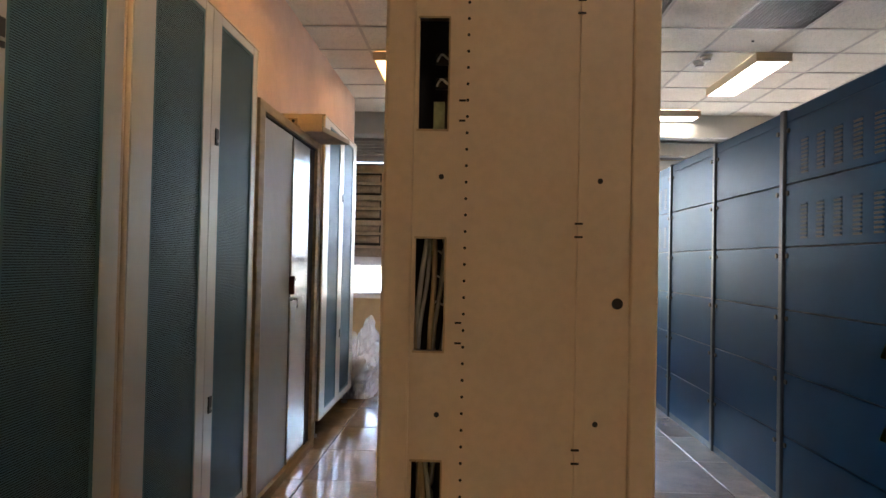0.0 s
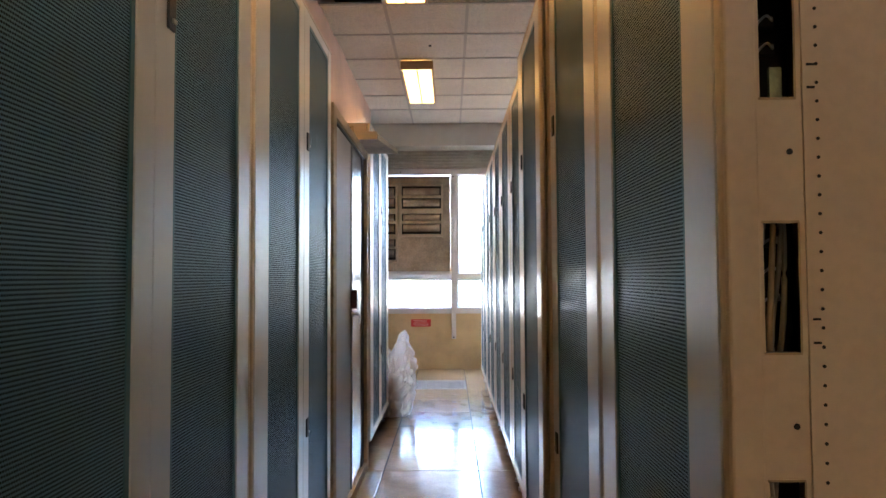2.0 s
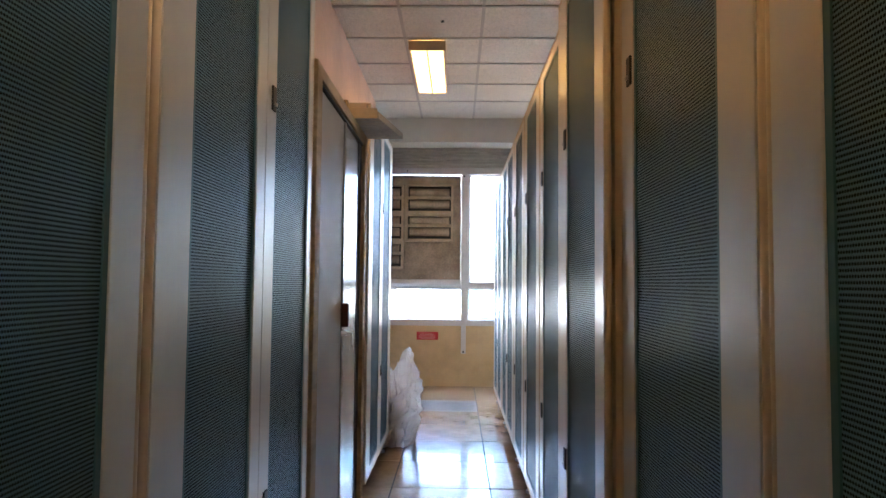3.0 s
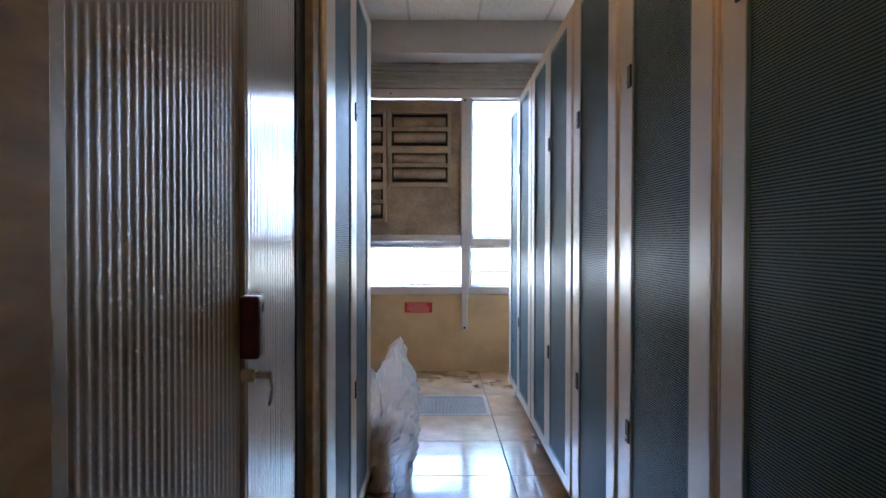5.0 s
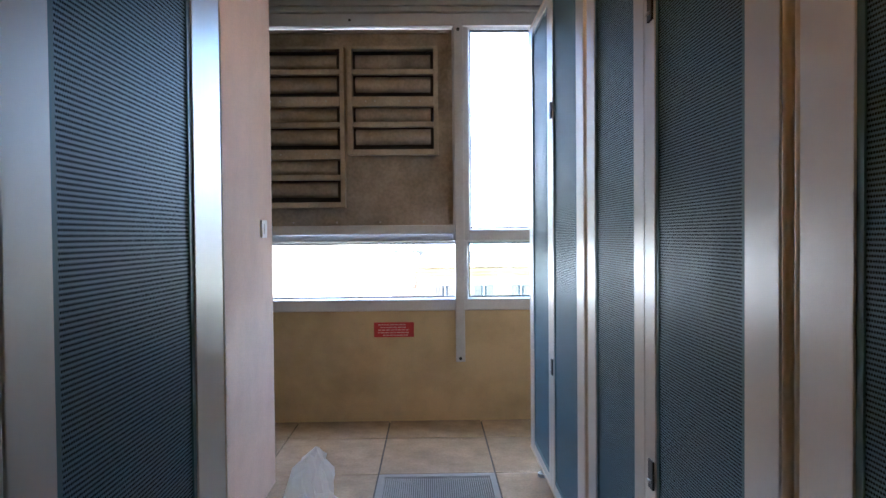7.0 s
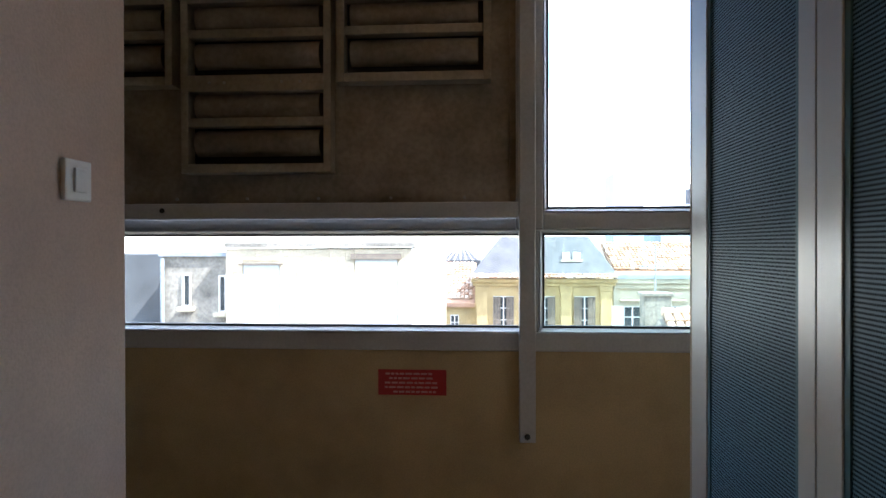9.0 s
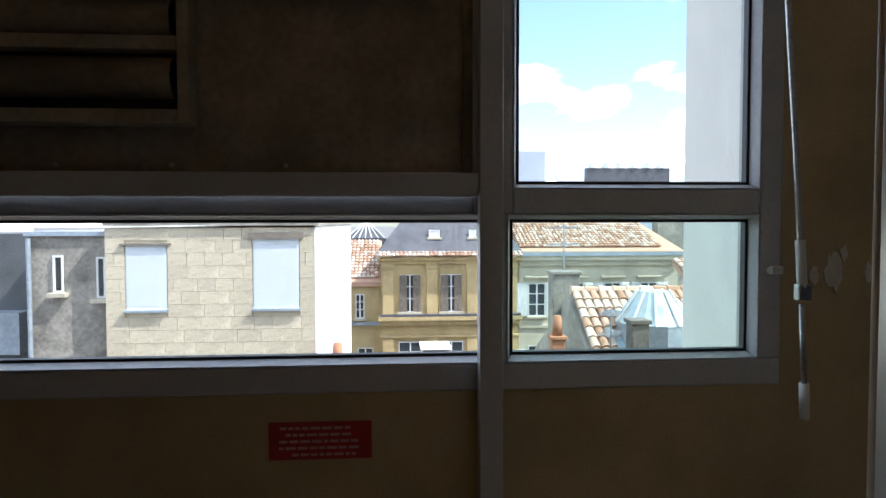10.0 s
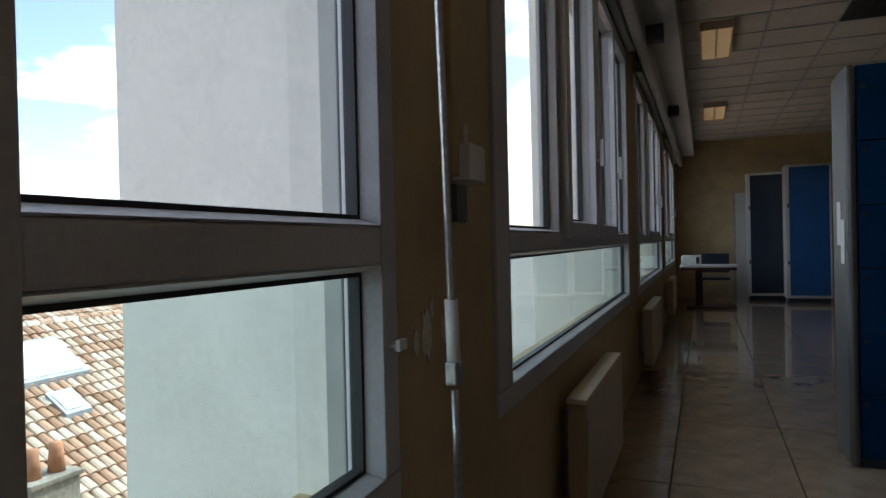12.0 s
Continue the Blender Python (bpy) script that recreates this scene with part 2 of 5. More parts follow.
# ---- shell of the room ----
CEIL = 3.23
WY = 9.5          # inner face of the window wall
EAST = 14.3
floor = structure("floor", boxes((-4.2, EAST + 0.2, -2.7, WY + 0.3, -0.3, -0.012)), M_JOINT, "raised floor base under polished brown tiles", "floor")
bm = bmesh.new()
box(bm, -1.25, -1.05, -2.5, 8.43, 0, CEIL + 0.3)
wall_left = structure("wall_west", bm, M_WALL_PINK, "salmon painted plaster wall behind the cabinets", "wall")
structure("wall_south", boxes((-1.25, EAST, -2.7, -2.5, 0, CEIL + 0.3)), M_WALL, "plain ochre painted back wall", "wall")
structure("wall_east", boxes((EAST, EAST + 0.2, -2.7, WY, 0, CEIL + 0.3)), M_WALL, "ochre painted end wall of the long room", "wall")
structure("wall_far_west", boxes((-4.2, -4.0, 6.2, WY, 0, CEIL + 0.3)), M_WALL, "plain ochre wall closing the passage", "wall")
structure("wall_passage", boxes((-4.0, -1.25, 6.0, 6.2, 0, CEIL + 0.3)), M_WALL, "plain ochre wall of the side passage", "wall")
# window wall: piers, parapet and lintel round the openings
OPEN = [(-3.6, 0.745), (1.39, 4.95), (5.65, 9.2), (9.9, 13.4)]
SILL, HEAD = 0.74, 2.70
bm = bmesh.new()
box(bm, -4.2, EAST + 0.2, WY, WY + 0.22, -14, SILL)
box(bm, -4.2, EAST + 0.2, WY, WY + 0.22, HEAD, CEIL + 0.9)
edges = [-4.2] + [v for o in OPEN for v in o] + [EAST + 0.2]
for a, b in zip(edges[::2], edges[1::2]):
    box(bm, a, b, WY, WY + 0.22, SILL, HEAD)
structure("wall_north", bm, M_WALL, "ochre painted window wall with scuffed plaster", "wall")
structure("ceiling_beam", boxes((-4.0, EAST, 9.11, WY, 2.945, CEIL + 0.3)), M_WHITE_WALL, "pale grey bulkhead above the windows", "beam")


def ceiling():
    """Fibre tiles in a metal grid, one mesh each for tiles and grid; one tile is missing."""
    bm, bg = bmesh.new(), bmesh.new()
    px, py = 0.61, 0.61
    x0, y0 = 0.035, 7.14
    grilles = {(4, -3), (4, -4), (2, -3), (10, 0)}
    nx0, nx1 = -7, 24
    ny0, ny1 = -16, 2
    for i in range(nx0, nx1):
        for j in range(ny0, ny1 + 1):
            xa, ya = x0 + (i - 0) * px, y0 + j * py
            xb, yb = min(xa + px, EAST), (ya + py if j < 2 else 9.108)
            if xb <= -4 or xa >= EAST or yb - ya < 0.05:
                continue
            if (xb < -1.05 and ya < 6.0) or (i, j) in grilles:
                continue
            if i == -2 and j == -4:
                continue
            if ya < 6.0:
                xa = max(xa, -1.05)
            box(bm, xa + 0.006, xb - 0.006, ya + 0.006, yb - 0.006, CEIL + 0.004, CEIL + 0.02)
    for i in range(nx0, nx1 + 1):
        x = x0 + i * px
        ya = -2.5 if x > -1.0 else 6.2
        if -4 < x < EAST:
            box(bg, x - 0.012, x + 0.012, ya, 9.1, CEIL - 0.002, CEIL + 0.01)
    for j in range(ny0, ny1 + 1):
        y = y0 + j * py
        if y < 9.1:
            box(bg, -4 if y > 6.2 else -1.05, EAST, y - 0.012, y + 0.012, CEIL - 0.0035, CEIL + 0.008)
    structure("ceiling", bm, M_CEIL, "suspended ceiling of speckled off-white fibre tiles", "ceiling")
    structure("ceiling_grid", bg, M_GRID, "pale metal grid of the suspended ceiling", "ceiling")
    # slab coloured near-black for the shade above the tiles
    structure("ceiling_void", boxes((-4.2, EAST + 0.2, -2.7, WY, CEIL + 0.3, CEIL + 0.4)), M_DARK, "dark slab above the suspended ceiling", "ceiling")


ceiling()


# ---- windows ----
def bar(name, x0, x1, z0, z1, y0, y1, parent, bevel=0.006, mat=None):
    bm = bmesh.new()
    box(bm, x0, x1, y0, y1, z0, z1, bevel)
    return part(name, bm, mat or M_FRAME, parent)


def pane(parent, x0, x1, z0, z1, y, tint=None):
    """Glass in an opening: a sloped glazing bead, a black gasket and the pane."""
    e, g = 0.014, 0.008
    bm = bmesh.new()
    rings = []
    for d, yy in ((0.0, YF0 + 0.004), (0.003, YF0 - 0.001), (e, y - 0.014), (e, y + 0.002), (0.0, y + 0.002)):
        rings.append([bm.verts.new((x, yy, z)) for x, z in ((x0 + d, z0 + d), (x1 - d, z0 + d), (x1 - d, z1 - d), (x0 + d, z1 - d))])
    for p, q in zip(rings, rings[1:] + rings[:1]):
        for k in range(4):
            bm.faces.new((p[k], p[(k + 1) % 4], q[(k + 1) % 4], q[k]))
    part("glazing_bead", bm, M_FRAME, parent, "sloped grey glazing bead")
    x0, x1, z0, z1 = x0 + e, x1 - e, z0 + e, z1 - e
    bm = boxes((x0, x1, y - 0.012, y + 0.012, z0, z0 + g), (x0, x1, y - 0.012, y + 0.012, z1 - g, z1), (x0, x0 + g, y - 0.012, y + 0.012, z0 + g, z1 - g), (x1 - g, x1, y - 0.012, y + 0.012, z0 + g, z1 - g))
    part("gasket", bm, M_GASKET_SHADE, parent, "black rubber glazing gasket")
    bm = boxes((x0 + 0.004, x1 - 0.004, y - 0.002, y + 0.002, z0 + 0.004, z1 - 0.004))
    p = part("pane", bm, tint or M_GLASS, parent, "clear glass pane" if tint is None else "faintly green glass pane")
    p.visible_shadow = False
    return p


YF0, YF1 = WY - 0.012, WY + 0.07      # frame depth
YG = WY + 0.035
win = thing("window_1", (-1.4, WY, SILL), "grey framed window with a blanked louvred upper part", "window")
win["kind"] = "structure"
bar("bottom_rail", -3.6, 0.745, 0.74, 0.813, YF0, YF1, win)
bar("top_rail", -3.6, 0.745, 2.624, 2.70, YF0, YF1, win)
bar("right_stile", 0.681, 0.745, 0.813, 2.624, YF0, YF1, win)
bar("mullion", -0.10, 0.004, 1.207, 2.624, YF0 + 0.002, YF1, win)
bar("mullion", -0.045, -0.012, 0.813, 1.207, YF0 + 0.002, YF1, win)
bar("transom", 0.004, 0.681, 1.207, 1.274, YF0, YF1, win)
bar("transom", -3.6, -0.10, 1.207, 1.255, YF0 + 0.015, YF1, win)
pane(win, 0.004, 0.681, 1.274, 2.624, YG)
pane(win, -0.012, 0.681, 0.813, 1.207, YG, M_GLASSGREEN)
pane(win, -3.6, -0.045, 0.813, 1.207, YG)
bm = bmesh.new()
rod(bm, (0.712, WY - 0.012, 1.054), (0.712, WY - 0.03, 1.054), 0.010)
box(bm, 0.704, 0.738, WY - 0.034, WY - 0.024, 1.044, 1.066, 0.003)
part("stop_peg", bm, M_WHITE, win, "small white plastic peg")

# steel fixing post and rails that hold the blanking panel
post = thing("steel_post", (-0.06, WY - 0.03, 0.4), "grey painted steel fixing post bolted over the mullion", "post")
bm = bmesh.new()
box(bm, -0.091, -0.030, WY - 0.065, WY - 0.014, 0.405, 2.62, 0.003)
part("flat_bar", bm, M_FRAME, post)
for z in (0.428, 2.59):
    bm = bmesh.new()
    rod(bm, (-0.062, WY - 0.066, z), (-0.062, WY - 0.071, z), 0.011, 12)
    part("bolt", bm, M_BLACK, post, "dark bolt head")
rail = thing("steel_rail", (-1.5, WY - 0.03, 1.25), "grey steel angle rail under the louvred panel", "rail")
bm = bmesh.new()
box(bm, -3.6, -0.093, WY - 0.055, WY - 0.014, 1.252, 1.312, 0.003)
part("angle", bm, M_FRAME, rail)
for x in (-1.48, -2.6):
    bm = bmesh.new()
    rod(bm, (x, WY - 0.056, 1.285), (x, WY - 0.06, 1.285), 0.010, 12)
    part("bolt", bm, M_BLACK, rail)
rail2 = thing("steel_rail", (-1.5, WY - 0.03, 2.65), "grey steel rail above the louvred panel", "rail")
bm = bmesh.new()
box(bm, -3.6, 0.73, WY - 0.05, WY - 0.014, 2.62, 2.70, 0.003)
part("angle", bm, M_FRAME, rail2)
bm = bmesh.new()
rod(bm, (-0.77, WY - 0.051, 2.655), (-0.77, WY - 0.055, 2.655), 0.009, 12)
part("bolt", bm, M_BLACK, rail2)

panel = thing("blanking_panel", (-1.8, WY + 0.02, 1.31), "stained galvanised metal panel filling the upper window", "panel")
part("sheet", boxes((-3.6, -0.101, WY + 0.03, WY + 0.06, 1.30, 2.61)), M_GALV, panel)
bm = boxes((-3.6, -0.101, WY + 0.005, WY + 0.03, 1.300, 1.318), (-0.125, -0.101, WY + 0.005, WY + 0.03, 1.318, 2.61), (-3.6, -0.125, WY + 0.005, WY + 0.03, 2.59, 2.61))
part("sheet_edge", bm, M_GALV, panel)
for k in range(12):
    bm = bmesh.new()
    rod(bm, (-0.3 - k * 0.29, WY + 0.03, 1.335), (-0.3 - k * 0.29, WY + 0.022, 1.335), 0.006, 8)
    part("screw", bm, M_STEEL, panel, "small screw head")


def louvre(x0, x1, z1, cells, label):
    """Stacked cells, each of two rounded slots in a frame."""
    h = 0.346
    z0 = z1 - cells * h - 0.02
    lou = thing("louvre_vent", ((x0 + x1) / 2, WY + 0.02, z0), label, "vent", "louvres in the blanking panel")
    f0, f1 = WY - 0.045, WY + 0.03
    bm = bmesh.new()
    box(bm, x0, x0 + 0.03, f0, f1, z0, z1, 0.003)
    box(bm, x1 - 0.03, x1, f0, f1, z0, z1, 0.003)
    box(bm, x0 + 0.03, x1 - 0.03, f0, f1, z1 - 0.02, z1, 0.003)
    box(bm, x0 + 0.03, x1 - 0.03, f0, f1, z0, z0 + 0.035, 0.003)
    part("frame", bm, M_LOUVRE, lou)
    # shade between the slats is painted as a black backing sheet
    part("back", boxes((x0 + 0.03, x1 - 0.03, f1 - 0.012, f1 - 0.002, z0 + 0.035, z1 - 0.02)), M_GASKET_SHADE, lou, "black sheet standing in for shade behind the slots")
    for c in range(cells):
        zt = z1 - 0.02 - c * h
        if c:
            bm = bmesh.new()
            box(bm, x0 + 0.03, x1 - 0.03, f0 - 0.004, f1 - 0.02, zt - 0.03, zt + 0.035, 0.003)
            part("cross_bar", bm, M_LOUVRE, lou)
            for t in (0.2, 0.3, 0.68, 0.8):
                bm = bmesh.new()
                x = x0 + t * (x1 - x0)
                rod(bm, (x, f0 - 0.004, zt + 0.004), (x, f0 - 0.008, zt + 0.004), 0.006, 8)
                part("rivet", bm, M_STEEL, lou)
        bm = bmesh.new()
        box(bm, x0 + 0.03, x1 - 0.03, f0 + 0.002, f1 - 0.02, zt - 0.165, zt - 0.13, 0.004)
        part("middle_bar", bm, M_LOUVRE, lou)
        for zz in (zt - 0.08, zt - 0.225):
            bm = bmesh.new()
            n = 8
            ring = []
            for k in range(n + 1):
                a = -1.4 + 2.8 * k / n
                ring.append((0.056 * math.cos(a), 0.053 * math.sin(a)))
            left = [bm.verts.new((x0 + 0.05, f1 - 0.02 - yy * 0.9 + 0.005, zz + zv)) for yy, zv in ring]
            right = [bm.verts.new((x1 - 0.05, f1 - 0.02 - yy * 0.9 + 0.005, zz + zv)) for yy, zv in ring]
            for k in range(n):
                bm.faces.new((left[k], right[k], right[k + 1], left[k + 1]))
            part("slat", bm, M_GALV, lou, "rounded metal slat", True)
    return lou


louvre(-0.79, -0.195, 2.49, 2, "brown-grey two-cell louvred vent in the metal panel")
louvre(-1.41, -0.812, 2.49, 3, "brown-grey three-cell louvred vent in the metal panel")
louvre(-2.04, -1.445, 2.49, 2, "brown-grey two-cell louvred vent beside the pillar")


def shutter_box(x0, x1, label):
    t = thing("roller_shutter", ((x0 + x1) / 2, WY - 0.05, 2.70), label, "shutter", "roller shutters above the windows")
    n = 6
    for k in range(n):
        z = 2.705 + k * 0.04
        bm = bmesh.new()
        box(bm, x0, x1, WY - 0.075 + 0.004 * (k % 2), WY - 0.02, z, z + 0.036, 0.008)
        part("slat", bm, M_SHUTTER, t)


for a, b in OPEN:
    shutter_box(a, b, "rolled grey slatted shutter under the bulkhead")
bm = bmesh.new()
box(bm, 0.80, 14.2, WY - 0.17, WY - 0.08, 2.72, 2.93, 0.03)
tagged(link_mesh("shutter_casing", bm, M_SHUTTER), "long grey metal casing under the bulkhead", "casing")


def big_window(k, x0, x1):
    w = thing("window_%d" % k, ((x0 + x1) / 2, WY, SILL), "grey framed window with two casements over a low fixed light", "window")
    w["kind"] = "structure"
    bar("bottom_rail", x0, x1, 0.74, 0.813, YF0, YF1, w)
    bar("top_rail", x0, x1, 2.61, 2.70, YF0, YF1, w)
    bar("left_stile", x0, x0 + 0.135, 0.813, 2.61, YF0, YF1, w)
    bar("right_stile", x1 - 0.1, x1, 0.813, 2.61, YF0, YF1, w)
    a, b = x0 + 0.135, x1 - 0.1
    bar("transom", a, b, 1.207, 1.274, YF0, YF1, w)
    pane(w, a, b, 0.813, 1.207, YG, M_GLASSGREEN)
    ws = [a, x0 + 0.90, x0 + 1.75, x0 + 2.57, b]
    for m in ws[1:-1]:
        bar("mullion", m - 0.035, m + 0.035, 1.274, 2.61, YF0, YF1, w)
    for i, (p, q) in enumerate(zip(ws, ws[1:])):
        p2, q2 = p + (0.035 if i else 0), q - (0.035 if i < 3 else 0)
        if i in (1, 2):
            c = bmesh.new()
            for s in ((p2 - 0.02, p2 + 0.06, 1.25, 2.61), (q2 - 0.06, q2 + 0.02, 1.25, 2.61), (p2 + 0.06, q2 - 0.06, 1.25, 1.32), (p2 + 0.06, q2 - 0.06, 2.55, 2.61)):
                box(c, s[0], s[1], YF0 - 0.035, YG - 0.015, s[2], s[3], 0.004)
            part("casement", c, M_FRAME, w, "proud opening casement")
            bm = bmesh.new()
            box(bm, q2 - 0.03, q2 - 0.005, YF0 - 0.075, YF0 - 0.05, 1.62, 1.76, 0.006)
            rod(bm, (q2 - 0.018, YF0 - 0.052, 1.65), (q2 - 0.018, YF0 - 0.034, 1.65), 0.012)
            part("handle", bm, M_FRAME, w, "grey window handle")
            for zh in (1.42, 2.4):
                bm = bmesh.new()
                rod(bm, (p2 - 0.026, YF0 - 0.03, zh), (p2 - 0.026, YF0 - 0.03, zh + 0.09), 0.009, 8)
                part("hinge", bm, M_FRAME, w)
            pane(w, p2 + 0.06, q2 - 0.06, 1.32, 2.55, YG)
        else:
            pane(w, p2, q2, 1.274, 2.61, YG)


for k, (a, b) in enumerate(OPEN[1:]):
    big_window(k + 2, a, b)


# ---- equipment cabinets in the aisle ----
def leaf(cab, side, xf, y0, y1, p0, p1, z0, z1, latch_y):
    """One door: satin frame, teal rim, perforated sheet, two latches. side is +1 when it faces +x."""
    s = side
    bm = bmesh.new()

    def b(ya, yb, za, zb, d0, d1, bev=0.0):
        xs = sorted((xf + s * d0, xf + s * d1))
        box(bm, xs[0], xs[1], ya, yb, za, zb, bev)
    b(y0 + 0.0015, p0, z0 + 0.01, z1 - 0.01, -0.022, 0, 0.002)
    b(p1, y1 - 0.0015, z0 + 0.01, z1 - 0.01, -0.022, 0, 0.002)
    b(p0, p1, z0 + 0.01, z0 + 0.05, -0.022, -0.001, 0.003)
    b(p0, p1, z1 - 0.05, z1 - 0.01, -0.022, -0.001, 0.003)
    door = part("door", bm, M_SILVER, cab, "satin aluminium door frame")
    bm = bmesh.new()
    b(p0, p0 + 0.014, z0 + 0.05, z1 - 0.05, -0.02, -0.003)
    b(p1 - 0.014, p1, z0 + 0.05, z1 - 0.05, -0.02, -0.003)
    b(p0 + 0.014, p1 - 0.014, z0 + 0.05, z0 + 0.066, -0.02, -0.003)
    b(p0 + 0.014, p1 - 0.014, z1 - 0.066, z1 - 0.05, -0.02, -0.003)
    part("rim", bm, M_TEAL, door, "plain teal rim of the sheet")
    bm = bmesh.new()
    b(p0 + 0.014, p1 - 0.014, z0 + 0.066, z1 - 0.066, -0.018, -0.006)
    part("perforated_sheet", bm, M_PERF, door, "teal perforated steel sheet")
    if latch_y is not None:
        for z in (0.677, 1.766):
            bm = bmesh.new()
            b(latch_y - 0.016, latch_y + 0.016, z - 0.034, z + 0.034, 0.0, 0.006, 0.002)
            part("latch", bm, M_BLACK, door, "black recessed latch")
            bm = bmesh.new()
            b(latch_y - 0.006, latch_y + 0.010, z - 0.020, z - 0.012, 0.006, 0.011, 0.001)
            part("latch_pin", bm, M_STEEL, door, "steel latch lever")


def cabinet(side, xf, y0, y1, leaves, depth, z0, z1, label, open_side=False):
    cab = thing("equipment_cabinet", (xf - side * depth / 2, (y0 + y1) / 2, 0), label, "cabinet", "tall cabinets along the aisle")
    xs = sorted((xf - side * 0.026, xf - side * depth))
    ya = y0 + (0.11 if open_side else 0.004)
    part("body", boxes((xs[0], xs[1], ya, y1 - 0.004, z0, z1)), M_CREAM, cab, "cream painted steel body")
    xt = sorted((xf - side * 0.026, xf + side * 0.002))
    for za, zb in ((z1 - 0.012, z1), (z0, z0 + 0.012)):
        bm = bmesh.new()
        box(bm, xt[0], xt[1], y0 + 0.004, y1 - 0.004, za, zb, 0.002)
        part("edge_trim", bm, M_CREAM, cab)
    for yy in (y0 + 0.012, y1 - 0.012):
        bm = bmesh.new()
        rod(bm, (xf - side * 0.009, yy, z0 + 0.012), (xf - side * 0.009, yy, z1 - 0.012), 0.009, 10)
        part("corner_bead", bm, M_CREAM, cab, "rounded cream corner bead", True)
    for k, (a, b, p0, p1, latch) in enumerate(leaves):
        leaf(cab, side, xf, a + (0.02 if a == y0 else 0), b - (0.02 if b == y1 else 0), p0, p1, z0, z1, latch)
    for yy in (y0 + 0.08, y1 - 0.08):
        for d in (0.05, depth - 0.06):
            bm = bmesh.new()
            x = xf - side * d
            rod(bm, (x, yy, 0.0), (x, yy, 0.018), 0.026, 12)
            rod(bm, (x, yy, 0.018), (x, yy, z0), 0.010, 8)
            part("levelling_foot", bm, M_STEEL, cab, "threaded steel levelling foot")
    return cab


ZB, ZT = 0.13, 2.29
R = 0.262
LABEL_1 = "tall cream cabinet with one teal perforated door"
LABEL_2 = "tall cream cabinet with two teal perforated doors"
first = cabinet(-1, R, 1.478, 2.21, [(1.478, 2.21, 1.62, 2.07, None)], 0.42, ZB, ZT, "tall cream cabinet with a bare slotted side panel", True)
cabinet(-1, R, 2.21, 2.97, [(2.21, 2.97, 2.36, 2.85, 2.87)], 0.42, ZB, ZT, LABEL_1)
cabinet(-1, R - 0.03, 3.0, 3.77, [(3.0, 3.77, 3.13, 3.59, 3.61)], 0.45, ZB, ZT + 0.01, LABEL_1)
cabinet(-1, R, 3.80, 4.56, [(3.80, 4.56, 3.97, 4.44, 4.46)], 0.42, ZB, ZT, LABEL_1)
cabinet(-1, R, 4.57, 5.32, [(4.57, 5.32, 4.71, 5.17, 5.19)], 0.42, ZB, ZT, LABEL_1)
cabinet(-1, R, 5.33, 6.04, [(5.33, 6.04, 5.45, 5.90, 5.92)], 0.42, ZB, ZT, LABEL_1)
cabinet(-1, R, 6.05, 7.28, [(6.05, 6.685, 6.18, 6.61, 6.63), (6.685, 7.28, 6.765, 7.16, None)], 0.42, ZB, ZT, LABEL_2)
cabinet(-1, R, 7.29, 8.53, [(7.29, 7.93, 7.42, 7.86, 7.89), (7.93, 8.53, 7.985, 8.405, None)], 0.42, ZB, ZT, LABEL_2)
L = -0.648
cabinet(1, L, -1.23, -0.03, [(-1.23, -0.63, -1.09, -0.70, -0.56), (-0.63, -0.03, -0.555, -0.17, None)], 0.38, ZB, ZT, LABEL_2)
cabinet(1, L, -0.02, 1.19, [(-0.02, 0.59, 0.12, 0.52, None), (0.59, 1.19, 0.665, 1.05, 0.65)], 0.38, ZB, ZT, LABEL_2)
cabinet(1, L, 1.20, 2.41, [(1.20, 1.81, 1.335, 1.735, None), (1.81, 2.41, 1.895, 2.295, 1.87)], 0.38, ZB, ZT, LABEL_2)
cabinet(1, L, 2.42, 3.62, [(2.42, 3.055, 2.58, 2.98, None), (3.055, 3.62, 3.145, 3.545, 3.11)], 0.38, ZB, ZT, LABEL_2)
cabinet(1, L, 5.08, 6.385, [(5.08, 5.72, 5.262, 5.65, None), (5.72, 6.385, 5.805, 6.22, 5.765)], 0.38, ZB, 2.305, LABEL_2)


